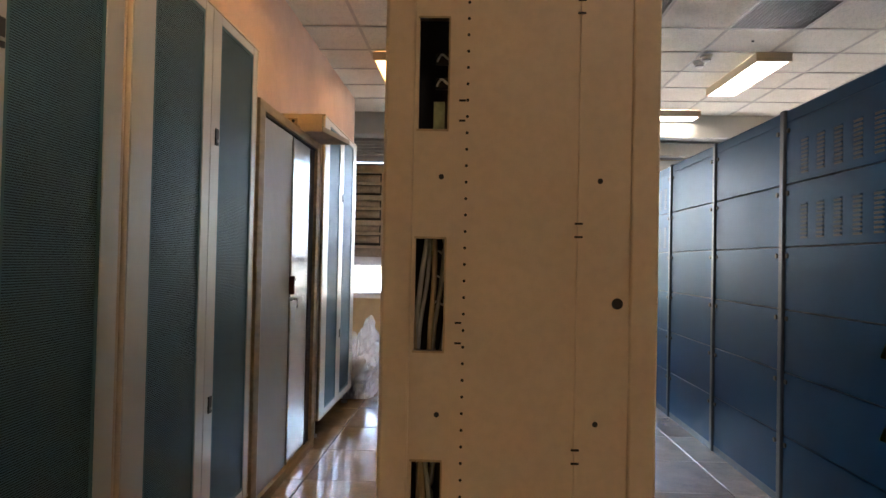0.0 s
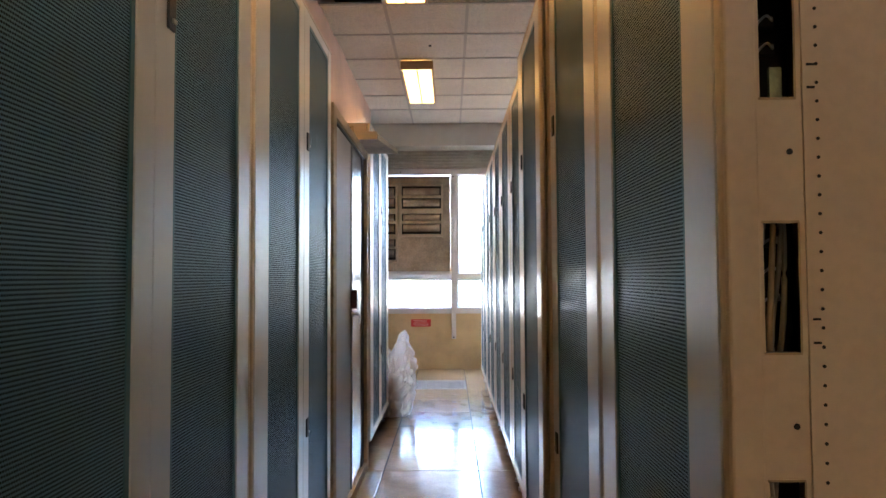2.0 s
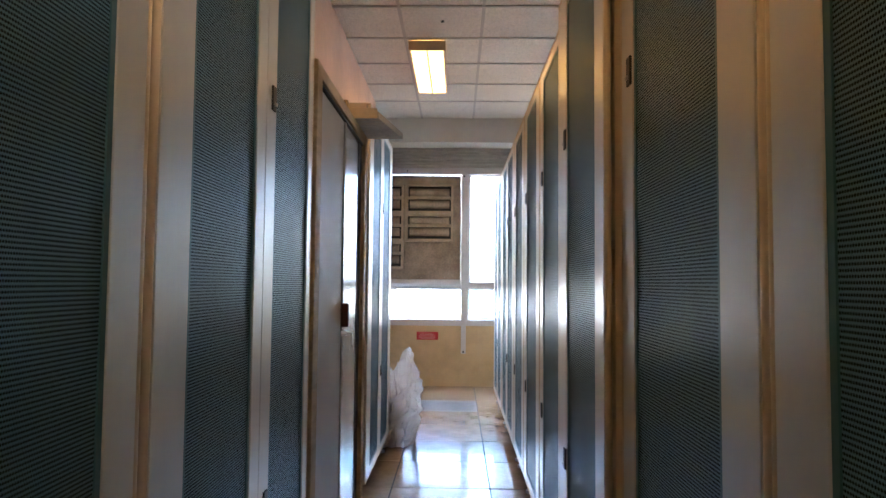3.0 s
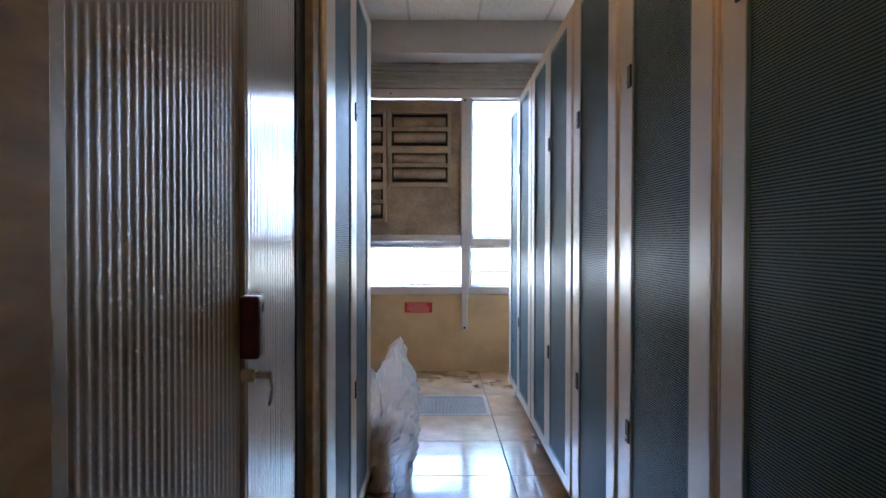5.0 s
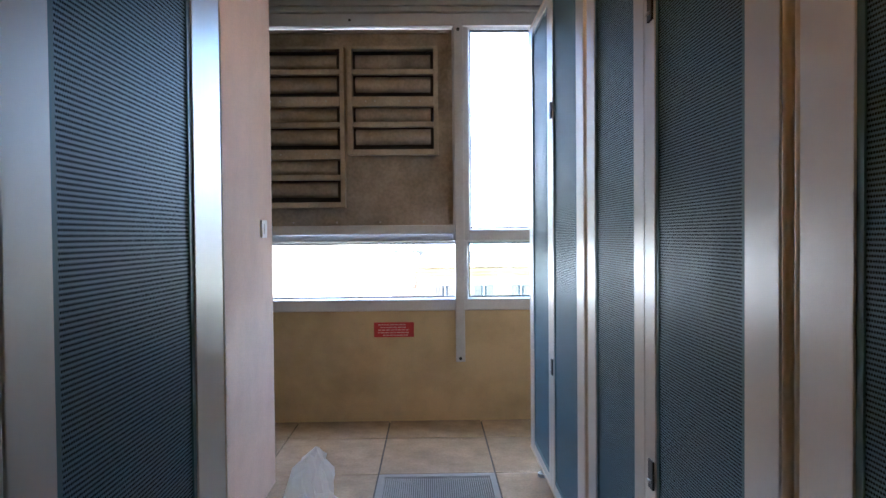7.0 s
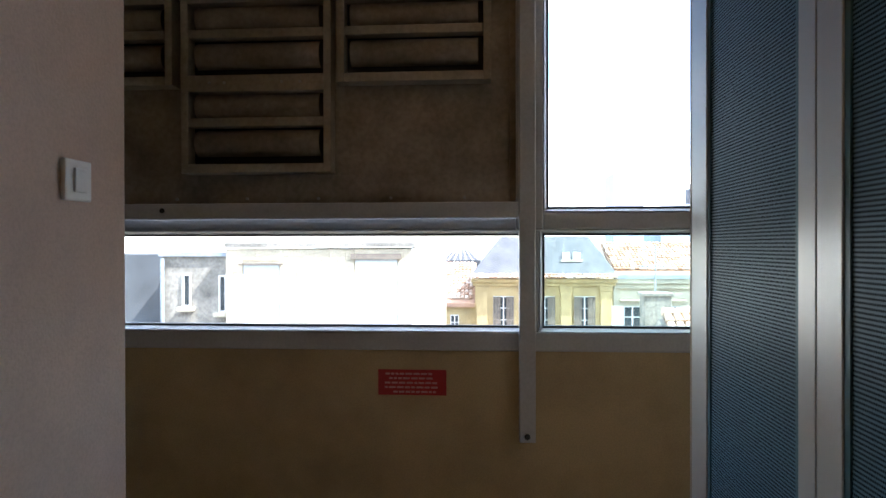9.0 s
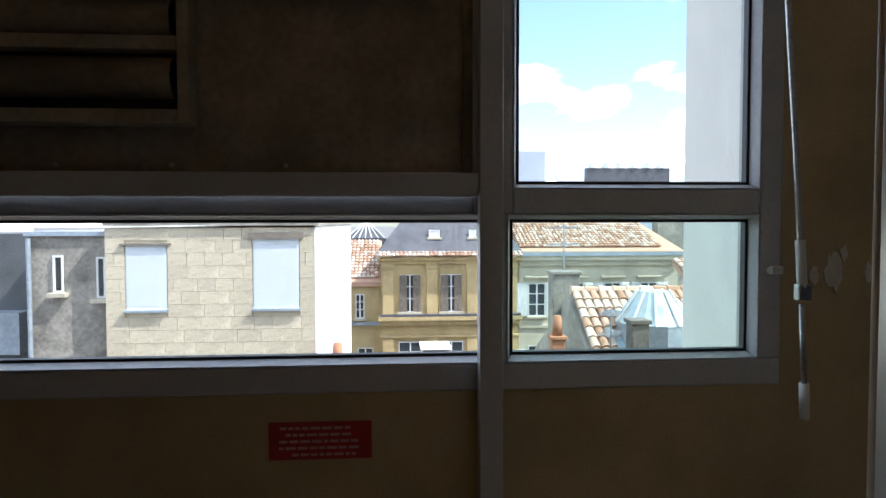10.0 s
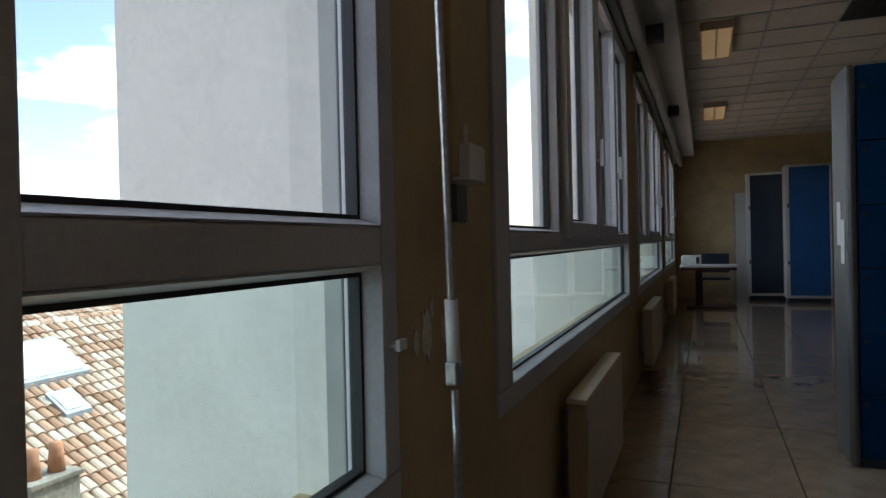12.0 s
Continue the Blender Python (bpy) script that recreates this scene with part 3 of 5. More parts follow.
# bare side of the first cabinet, with cable slots
def side_panel():
    y0, y1 = 1.478, 1.490
    x0, x1 = R + 0.004, 0.682
    bm = bmesh.new()
    box(bm, x0, 0.310, y0 - 0.006, y1, ZB, ZT, 0.004)
    box(bm, 0.640, x1, y0 - 0.006, y1, ZB, ZT, 0.004)
    part("corner_post", bm, M_CREAM, first, "cream folded corner post")
    sx0, sx1 = 0.3155, 0.3605
    slots = [(0.466, 0.637), (0.805, 0.976), (1.144, 1.315), (1.483, 1.654), (1.822, 1.993)]
    bm = bmesh.new()
    xs = [0.310, sx0, sx1, 0.640]
    zs = [ZB] + [v for pair in slots for v in pair] + [ZT]
    grid = [[bm.verts.new((x, y0, z)) for x in xs] for z in zs]
    for j in range(len(zs) - 1):
        for i in range(3):
            if i == 1 and j % 2:
                continue
            bm.faces.new((grid[j][i], grid[j][i + 1], grid[j + 1][i + 1], grid[j + 1][i]))
    out = bmesh.ops.extrude_face_region(bm, geom=bm.faces[:])
    bmesh.ops.translate(bm, vec=(0, y1 - y0, 0), verts=[v for v in out["geom"] if isinstance(v, bmesh.types.BMVert)])
    part("side_panel", bm, M_CREAM, first, "cream steel side panel with cable slots")
    bm = bmesh.new()
    box(bm, 0.371, 0.3735, y0 - 0.003, y0, ZB, ZT)
    box(bm, 0.561, 0.566, y0 - 0.004, y0, ZB, ZT)
    part("panel_seam", bm, M_CREAM, first)
    for a, b in slots:
        bm = bmesh.new()
        for s in ((sx0 - 0.002, sx1 + 0.002, a - 0.003, a), (sx0 - 0.002, sx1 + 0.002, b, b + 0.003), (sx1, sx1 + 0.0025, a, b)):
            box(bm, s[0], s[1], y0 - 0.002, y1, s[2], s[3])
        part("slot_edge", bm, M_WOODPALE, first, "yellowed plastic slot edging")
    # sheet whose colour paints the shade inside the cabinet
    part("slot_shade_sheet", boxes((x0 + 0.03, 0.66, 1.578, 1.586, ZB, ZT - 0.02)), M_DARK, first, "near-black sheet standing in for shade behind the slots")
    part("top_plate", boxes((x0, x1, y1, 1.588, ZT - 0.015, ZT)), M_CREAM, first)
    # added side strips, painted near-black like the shade between them
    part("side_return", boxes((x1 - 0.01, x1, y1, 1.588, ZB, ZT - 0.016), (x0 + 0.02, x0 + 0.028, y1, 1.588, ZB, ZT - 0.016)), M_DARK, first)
    bm = bmesh.new()
    z = ZB + 0.04
    while z < ZT - 0.03:
        rod(bm, (0.391, y0 + 0.001, z), (0.391, y0 - 0.001, z), 0.0024, 8)
        z += 0.02515
    for z in (0.33, 0.66, 1.0, 1.34, 1.68, 2.02):
        for d in (0.0, 0.031):
            box(bm, 0.378, 0.388, y0 - 0.0015, y0 + 0.001, z + d + 0.155, z + d + 0.158)
            box(bm, 0.556, 0.568, y0 - 0.006, y0 - 0.004, z - 0.02 + d * 0.65, z - 0.017 + d * 0.65)
    for x, z in ((0.353, 1.0475), (0.353, 1.41), (0.592, 1.04), (0.594, 1.407), (0.353, 0.70), (0.592, 0.68), (0.592, 1.76)):
        rod(bm, (x, y0 + 0.001, z), (x, y0 - 0.0012, z), 0.0042, 10)
    rod(bm, (0.6225, y0 + 0.001, 1.222), (0.6225, y0 - 0.0015, 1.222), 0.0085, 14)
    part("punched_hole", bm, M_DARK, first, "small dark punched holes")["kind"] = "stuff"
    rng = random.Random(5)
    for k in range(6):
        bm = bmesh.new()
        xa = sx0 + 0.004 + 0.0068 * k
        pts = []
        z = ZB + 0.02
        while z < 1.34:
            pts.append((xa + rng.uniform(-0.006, 0.006) + 0.008 * math.sin(z * 9 + k * 0.5), 1.512 + 0.006 * (k % 3) + rng.uniform(-0.004, 0.004), z))
            z += 0.085
        pts.append((xa - 0.012, 1.55, 1.42))
        pipe(bm, pts, 0.0034 + 0.0008 * (k % 2))
        part("cable", bm, M_CABLE if k % 3 else M_WOODPALE, first, "grey cable hanging behind the slots", True)
    for z in (1.205, 1.245, 1.285, 1.56, 1.60, 1.86, 1.93):
        bm = bmesh.new()
        box(bm, 0.338, 0.366, 1.535, 1.545, z, z + 0.018, 0.002)
        part("terminal_block", bm, M_BLACK, first, "black terminal block")
        bm = bmesh.new()
        pipe(bm, [(0.340, 1.533, z + 0.004), (0.348, 1.522, z + 0.012), (0.358, 1.526, z + 0.006), (0.362, 1.535, z + 0.014)], 0.0018, 6)
        part("jumper_wire", bm, M_WHITE, first, "thin white jumper wire", True)
    part("circuit_card", boxes((0.338, 0.355, 1.497, 1.503, 1.484, 1.53)), M_BOARD, first, "small green terminal card")


side_panel()


# ---- tambour cupboard ----
def tambour():
    t = thing("tambour_cupboard", (-0.84, 4.27, 0), "pale cupboard with closed grey ribbed tambour doors", "cupboard")
    x1, y0, y1, zt = -0.640, 3.635, 4.93, 2.062
    part("carcass", boxes((-1.03, x1 - 0.035, y0, y1, 0.0, zt)), M_CREAM, t)
    bm = bmesh.new()
    box(bm, x1 - 0.035, x1, y0, y0 + 0.085, 0.0, zt, 0.004)
    box(bm, x1 - 0.035, x1, y1 - 0.085, y1, 0.0, zt, 0.004)
    box(bm, x1 - 0.035, x1 - 0.002, y0 + 0.085, y1 - 0.085, zt - 0.05, zt, 0.004)
    box(bm, x1 - 0.035, x1 - 0.002, y0 + 0.085, y1 - 0.085, 0.0, 0.06, 0.004)
    part("front_frame", bm, M_WOODPALE, t, "pale wood-coloured front frame")
    for piece in ((x1 - 0.034, x1 - 0.020, y1 - 0.185, y1 - 0.087, 0.06, zt - 0.064), (x1 - 0.033, x1 - 0.012, y0 + 0.087, y0 + 0.093, 0.06, zt - 0.05), (x1 - 0.033, x1 - 0.012, y0 + 0.09, y1 - 0.09, zt - 0.062, zt - 0.052)):
        part("channel", boxes(piece), M_GASKET_SHADE, t, "black shutter channel")
    seam = 4.315
    for a, b, ribbed in ((y0 + 0.126, seam - 0.012, True), (seam + 0.012, y1 - 0.187, False)):
        bm = bmesh.new()
        n = max(1, round((b - a) / 0.021))
        w = (b - a) / n
        for k in range(n):
            ya = a + k * w
            m = 4
            zz0, zz1 = 0.062, zt - 0.064
            prof = [(ya + w * q / m, x1 - 0.024 + (0.0019 if ribbed else 0.0008) * math.sin(math.pi * q / m)) for q in range(m + 1)]
            lo = [bm.verts.new((x, y, zz0)) for y, x in prof]
            hi = [bm.verts.new((x, y, zz1)) for y, x in prof]
            for q in range(m):
                bm.faces.new((lo[q], lo[q + 1], hi[q + 1], hi[q]))
        bmesh.ops.remove_doubles(bm, verts=bm.verts, dist=0.0001)
        part("tambour_door", bm, M_TAMBOURDULL if ribbed else M_TAMBOUR, t, "dull ribbed grey tambour door" if ribbed else "glossy ribbed grey tambour door", True)
    bm = bmesh.new()
    box(bm, x1 - 0.034, x1 - 0.010, y0 + 0.0935, y0 + 0.125, 0.062, zt - 0.064, 0.004)
    part("edge_strip", bm, M_SILVER, t, "satin aluminium edge strip")
    bm = bmesh.new()
    box(bm, x1 - 0.028, x1 - 0.014, seam - 0.012, seam - 0.001, 0.062, zt - 0.064, 0.003)
    box(bm, x1 - 0.028, x1 - 0.014, seam + 0.001, seam + 0.012, 0.062, zt - 0.064, 0.003)
    part("closing_rail", bm, M_TAMBOUR, t)
    bm = bmesh.new()
    box(bm, x1 - 0.016, x1 + 0.018, seam - 0.045, seam - 0.008, 1.066, 1.172, 0.006)
    box(bm, x1 - 0.016, x1 + 0.010, seam + 0.006, seam + 0.02, 1.066, 1.172, 0.004)
    part("handle", bm, M_HANDLE, t, "dark red moulded handle")
    bm = bmesh.new()
    rod(bm, (x1 - 0.016, seam - 0.022, 1.036), (x1 + 0.006, seam - 0.022, 1.036), 0.011, 14)
    part("lock", bm, M_STEEL, t, "round chrome lock")
    bm = bmesh.new()
    box(bm, x1 + 0.006, x1 + 0.034, seam - 0.024, seam - 0.020, 1.031, 1.042, 0.001)
    pipe(bm, [(x1 + 0.030, seam - 0.022, 1.036), (x1 + 0.034, seam - 0.020, 1.015), (x1 + 0.030, seam - 0.021, 0.985)], 0.003)
    part("key", bm, M_STEEL, t, "key left in the lock")


tambour()
# loose tray and terminal strip on the cupboard
bm = bmesh.new()
vs = [(-0.95, 4.50), (-0.53, 4.50), (-0.45, 4.965), (-0.95, 4.965)]
for z in (2.066, 2.098):
    for x, y in vs:
        bm.verts.new((x, y, z))
bm.verts.ensure_lookup_table()
v = bm.verts
bm.faces.new((v[3], v[2], v[1], v[0]))
bm.faces.new((v[4], v[5], v[6], v[7]))
for k in range(4):
    bm.faces.new((v[k], v[(k + 1) % 4], v[4 + (k + 1) % 4], v[4 + k]))
tray = thing("metal_tray", (-0.7, 4.7, 2.064), "loose bent metal tray lying on the cupboard", "tray")
part("plate", bm, M_GALV, tray)
part("lip", boxes((-0.95, -0.535, 4.488, 4.4995, 2.063, 2.112)), M_CREAM, tray)
strip = thing("terminal_strip", (-0.70, 4.42, 2.062), "yellowed terminal strip on top of the cupboard", "terminal block")
bm = bmesh.new()
box(bm, -0.80, -0.655, 4.36, 4.44, 2.063, 2.083, 0.003)
box(bm, -0.80, -0.655, 4.36, 4.372, 2.083, 2.118, 0.002)
part("base", bm, M_WOODPALE, strip)
for k in range(4):
    bm = bmesh.new()
    rod(bm, (-0.785 + k * 0.036, 4.3595, 2.10), (-0.785 + k * 0.036, 4.354, 2.10), 0.010, 10)
    part("terminal", bm, M_BLACK if k % 2 else M_RED, strip, "screw terminal")
for y, w in ((3.30, 0.05), (3.5, 0.035)):
    bm = bmesh.new()
    box(bm, L - 0.10, L - 0.03, y, y + w, 2.2905, 2.325, 0.004)
    tagged(link_mesh("bracket", bm, M_WOODPALE), "small brown bracket on top of a cabinet", "bracket")
bm = bmesh.new()
box(bm, R + 0.02, R + 0.10, 2.92, 2.96, 2.2905, 2.335, 0.004)
tagged(link_mesh("bracket", bm, M_WOODPALE), "small brown bracket on top of a cabinet", "bracket")

# ---- carton and plastic bag behind the last cabinet ----
carton = thing("carton", (-0.8, 6.62, 0), "brown cardboard carton standing on the floor", "box")
part("body", boxes((-1.0, -0.575, 6.44, 6.80, 0.002, 0.345)), M_CARDBOARD, carton)
part("flap", boxes((-1.0, -0.577, 6.442, 6.60, 0.346, 0.350)), M_CARDBOARD, carton)


def bag():
    """A loose polythene bag pulled over the carton: crumpled skirt, folded shoulder and an upright gathered corner."""
    cx, cy = -0.675, 6.63
    n, m = 84, 46

    def skin(a, v):
        c, s = math.cos(a), math.sin(a)
        k = (abs(c) ** 3.5 + abs(s) ** 3.5) ** (-1 / 3.5)
        h = 0.575 + 0.13 * max(0.0, math.cos(a + 0.15)) ** 2 + 0.05 * math.cos(2 * a + 0.6) - 0.05 * max(0.0, -c)
        z = 0.006 + v * h
        r = 0.205 + 0.028 * math.sin(math.pi * min(1, v * 1.3)) - 0.10 * max(0.0, v - 0.62) * 1.6
        fold = 0.030 * abs(math.sin(3.5 * a + 5 * v)) * (0.35 + v) - 0.012
        p = Vector((c * 3.0, s * 3.0, z * 6.0))
        crease = 0.05 * abs(noise.noise(p)) + 0.05 * abs(noise.noise(p * 2.3 + Vector((4, 1, 2)))) - 0.02
        pinch = 1 - 0.55 * max(0.0, v - 0.72) / 0.28
        return Vector((cx + (r + crease + fold) * c * k * (pinch if s < 0.2 and c < 0.5 else 0.5 + 0.5 * pinch) + 0.035 * v * v, cy + (r + crease + fold * 0.6) * s * k * pinch, z + 0.012 * noise.noise(p * 1.7)))
    ob = thing("plastic_bag", (cx, cy, 0.0), "crumpled clear plastic bag pulled over a carton", "bag")
    bm = bmesh.new()
    rows = [[bm.verts.new(skin(2 * math.pi * i / n, j / m)) for i in range(n)] for j in range(m + 1)]
    for p, q in zip(rows, rows[1:]):
        for i in range(n):
            bm.faces.new((p[i], p[(i + 1) % n], q[(i + 1) % n], q[i]))
    part("skirt", bm, M_BAG, ob)
    bm = bmesh.new()
    top = [skin(2 * math.pi * i / n, 1.0) for i in range(n)]
    mid = sum(top, Vector()) / n - Vector((0, 0, 0.07))
    prev = [bm.verts.new(p) for p in top]
    for q in (0.3, 0.62, 0.88):
        ring = []
        for i, p in enumerate(top):
            w = p.lerp(mid, q)
            w.z += 0.03 * noise.noise(w * 14.0) + 0.03 * math.sin(q * math.pi)
            ring.append(bm.verts.new(w))
        for i in range(n):
            bm.faces.new((prev[i], prev[(i + 1) % n], ring[(i + 1) % n], ring[i]))
        prev = ring
    bm.faces.new(prev)
    part("gathered_mouth", bm, M_BAG, ob)


bag()

# ---- small things on the walls ----
sign = thing("warning_sign", (-0.5, WY - 0.003, 0.565), "red enamel notice with faded unreadable lettering", "sign")
bm = bmesh.new()
box(bm, -0.637, -0.370, WY - 0.004, WY - 0.0005, 0.565, 0.664)
part("plate", bm, M_RED, sign)
random.seed(4)
for k in range(5):
    bm = bmesh.new()
    z = 0.648 - k * 0.0175
    x, end = -0.60 + random.uniform(-0.02, 0.03), -0.41 + random.uniform(-0.03, 0.025)
    while x < end:
        w = random.uniform(0.010, 0.028)
        box(bm, x, min(x + w, -0.378), WY - 0.0052, WY - 0.004, z - 0.0035, z + 0.0035)
        x += w + 0.005
    part("lettering", bm, M_PINKTEXT, sign, "line of faded lettering")

switch = thing("light_switch", (-1.045, 8.24, 1.24), "white rocker light switch on the salmon wall", "switch")
bm = bmesh.new()
box(bm, -1.0495, -1.038, 8.198, 8.286, 1.238, 1.322, 0.004)
part("plate", bm, M_WHITE, switch)
bm = bmesh.new()
box(bm, -1.038, -1.032, 8.222, 8.262, 1.255, 1.305, 0.003)
part("rocker", bm, M_WHITE, switch)

crank = thing("blind_crank_rod", (0.705, WY - 0.13, 0.65), "hanging steel blind crank with white plastic grips", "rod")
bm = bmesh.new()
pipe(bm, [(0.640, WY - 0.14, 2.75), (0.660, WY - 0.137, 1.95), (0.704, WY - 0.132, 1.35), (0.720, WY - 0.13, 1.14)], 0.0075)
part("upper_tube", bm, M_STEEL, crank, "", True)
bm = bmesh.new()
rod(bm, (0.720, WY - 0.13, 1.14), (0.728, WY - 0.13, 1.02), 0.0125, 14)
part("upper_grip", bm, M_WHITE, crank, "white plastic grip", True)
bm = bmesh.new()
box(bm, 0.711, 0.749, WY - 0.142, WY - 0.118, 0.985, 1.028, 0.004)
part("knuckle", bm, M_STEEL, crank, "hinged steel knuckle")
bm = bmesh.new()
rod(bm, (0.728, WY - 0.13, 0.975), (0.738, WY - 0.13, 0.772), 0.0075, 12)
part("lower_tube", bm, M_STEEL, crank, "", True)
bm = bmesh.new()
rod(bm, (0.738, WY - 0.13, 0.772), (0.741, WY - 0.13, 0.680), 0.0125, 14)
part("lower_grip", bm, M_WHITE, crank, "white plastic grip", True)
bm = bmesh.new()
box(bm, 0.615, 0.665, WY - 0.155, WY, 2.73, 2.79, 0.006)
part("wall_bracket", bm, M_STEEL, crank)

conduit = thing("socket_box", (1.1, WY - 0.03, 1.3), "white surface socket with vertical plastic trunking", "socket")
bm = bmesh.new()
box(bm, 1.035, 1.075, WY - 0.022, WY, 1.40, 2.72, 0.003)
part("trunking", bm, M_WALL, conduit, "ochre painted cable trunking")
bm = bmesh.new()
box(bm, 1.075, 1.19, WY - 0.05, WY, 1.388, 1.478, 0.005)
part("socket", bm, M_WHITE, conduit, "white socket box")
bm = bmesh.new()
box(bm, 1.03, 1.105, WY - 0.03, WY, 1.29, 1.378, 0.004)
part("junction_box", bm, M_GREYSIDE, conduit, "grey metal junction box")
random.seed(7)
for k, (x, z, r) in enumerate([(0.90, 1.05, 0.045), (0.845, 1.04, 0.02), (1.0, 1.045, 0.02), (1.18, 1.52, 0.02), (0.93, 1.10, 0.018)]):
    bm = bmesh.new()
    n = 16
    ring = [bm.verts.new((x + r * (0.6 + 0.5 * random.random()) * 0.7 * math.cos(2 * math.pi * i / n), WY - 0.004, z + r * (0.7 + 0.7 * random.random()) * 1.2 * math.sin(2 * math.pi * i / n))) for i in range(n)]
    back = [bm.verts.new((q.co.x, WY + 0.002, q.co.z)) for q in ring]
    bm.faces.new([bm.verts.new((q.co.x, WY - 0.004, q.co.z)) for q in ring])
    for i in range(n):
        bm.faces.new((ring[i], ring[(i + 1) % n], back[(i + 1) % n], back[i]))
    tagged(link_mesh("plaster_patch", bm, M_PLASTER), "rough white filler patch on the ochre wall", "plaster patch", kind="structure")


def radiator(x0, x1):
    r = thing("radiator", ((x0 + x1) / 2, WY - 0.08, 0.15), "cream flat panel radiator below the window", "radiator", "radiators under the windows")
    bm = bmesh.new()
    box(bm, x0, x1, WY - 0.13, WY - 0.115, 0.13, 0.62, 0.006)
    part("front_panel", bm, M_CREAM, r)
    part("core", boxes((x0 + 0.01, x1 - 0.01, WY - 0.115, WY - 0.05, 0.14, 0.60)), M_CREAM, r)
    bm = bmesh.new()
    box(bm, x0, x1, WY - 0.128, WY - 0.045, 0.606, 0.628, 0.004)
    part("top_grille", bm, M_CREAM, r)
    for x in (x0 + 0.15, x1 - 0.15):
        part("bracket", boxes((x - 0.02, x + 0.02, WY - 0.05, WY, 0.2, 0.55)), M_STEEL, r)


radiator(2.15, 3.27)
radiator(5.55, 6.9)
radiator(9.6, 10.9)


# ---- ceiling fittings ----
def strip_light(x0, x1, y0, y1, bright, label):
    f = thing("ceiling_light", ((x0 + x1) / 2, (y0 + y1) / 2, CEIL - 0.002), label, "ceiling light", "fluorescent fittings")
    zb = CEIL - 0.085
    bm = bmesh.new()
    box(bm, x0, x0 + 0.02, y0, y1, zb, CEIL - 0.004, 0.003)
    box(bm, x1 - 0.02, x1, y0, y1, zb, CEIL - 0.004, 0.003)
    box(bm, x0 + 0.02, x1 - 0.02, y0, y0 + 0.02, zb, CEIL - 0.004, 0.003)
    box(bm, x0 + 0.02, x1 - 0.02, y1 - 0.02, y1, zb, CEIL - 0.004, 0.003)
    part("housing", bm, M_CREAM, f)
    part("diffuser", boxes((x0 + 0.02, x1 - 0.02, y0 + 0.02, y1 - 0.02, zb + 0.006, zb + 0.016)), M_LAMPW if bright else (M_LAMPD if x0 > 5 else M_LAMP), f, "glowing prismatic diffuser")
    bm = bmesh.new()
    along_y = (y1 - y0) > (x1 - x0)
    if along_y:
        box(bm, (x0 + x1) / 2 - 0.008, (x0 + x1) / 2 + 0.008, y0 + 0.02, y1 - 0.02, zb, zb + 0.005)
        k = y0 + 0.1
        while k < y1 - 0.05:
            box(bm, x0 + 0.02, x1 - 0.02, k, k + 0.006, zb + 0.001, zb + 0.0045)
            k += 0.1
    else:
        box(bm, x0 + 0.02, x1 - 0.02, (y0 + y1) / 2 - 0.008, (y0 + y1) / 2 + 0.008, zb, zb + 0.005)
    part("louvre_blade", bm, M_SILVER, f)


strip_light(-0.55, -0.25, 6.56, 7.78, False, "warm fluorescent fitting with a prismatic cover")
strip_light(-0.55, -0.25, 3.9, 5.12, False, "warm fluorescent fitting with a prismatic cover")
strip_light(-0.55, -0.25, 1.2, 2.42, False, "warm fluorescent fitting with a prismatic cover")
strip_light(-0.55, -0.25, -1.5, -0.28, False, "warm fluorescent fitting with a prismatic cover")
strip_light(2.95, 3.27, 6.50, 7.78, True, "bright slatted fluorescent fitting, some added as unseen fill")
strip_light(2.05, 3.24, 8.78, 9.08, True, "bright slatted fluorescent fitting, some added as unseen fill")
# the next two fittings are added out of view to brighten the near aisle
strip_light(1.25, 1.55, 1.5, 2.7, True, "bright slatted fluorescent fitting, some added as unseen fill")
strip_light(1.25, 1.55, -1.7, -0.5, True, "bright slatted fluorescent fitting, some added as unseen fill")
strip_light(6.17, 7.28, 8.65, 8.95, False, "dim warm fluorescent fitting near the windows")
strip_light(10.08, 11.25, 8.60, 8.93, False, "dim warm fluorescent fitting near the windows")


def grille(x0, x1, y0, y1, label):
    g = thing("ceiling_grille", ((x0 + x1) / 2, (y0 + y1) / 2, CEIL), label, "vent", "air grilles in the ceiling")
    bm = bmesh.new()
    k = x0 + 0.02
    while k < x1:
        box(bm, k, k + 0.004, y0, y1, CEIL + 0.002, CEIL + 0.014)
        k += 0.03
    k = y0 + 0.02
    while k < y1:
        box(bm, x0, x1, k, k + 0.004, CEIL + 0.003, CEIL + 0.013)
        k += 0.03
    part("egg_crate", bm, M_GREYSIDE, g, "grey egg-crate grid")
    # the darkness above the egg-crate is put into this sheet's colour
    part("duct", boxes((x0, x1, y0, y1, CEIL + 0.06, CEIL + 0.07)), M_DARK, g)


for i, j in ((4, -3), (4, -4), (2, -3), (10, 0)):
    gx, gy = 0.035 + 0.61 * i, 7.14 + 0.61 * j
    grille(gx + 0.006, gx + 0.604, gy + 0.006, gy + 0.604, "grey egg-crate air grille in the ceiling")
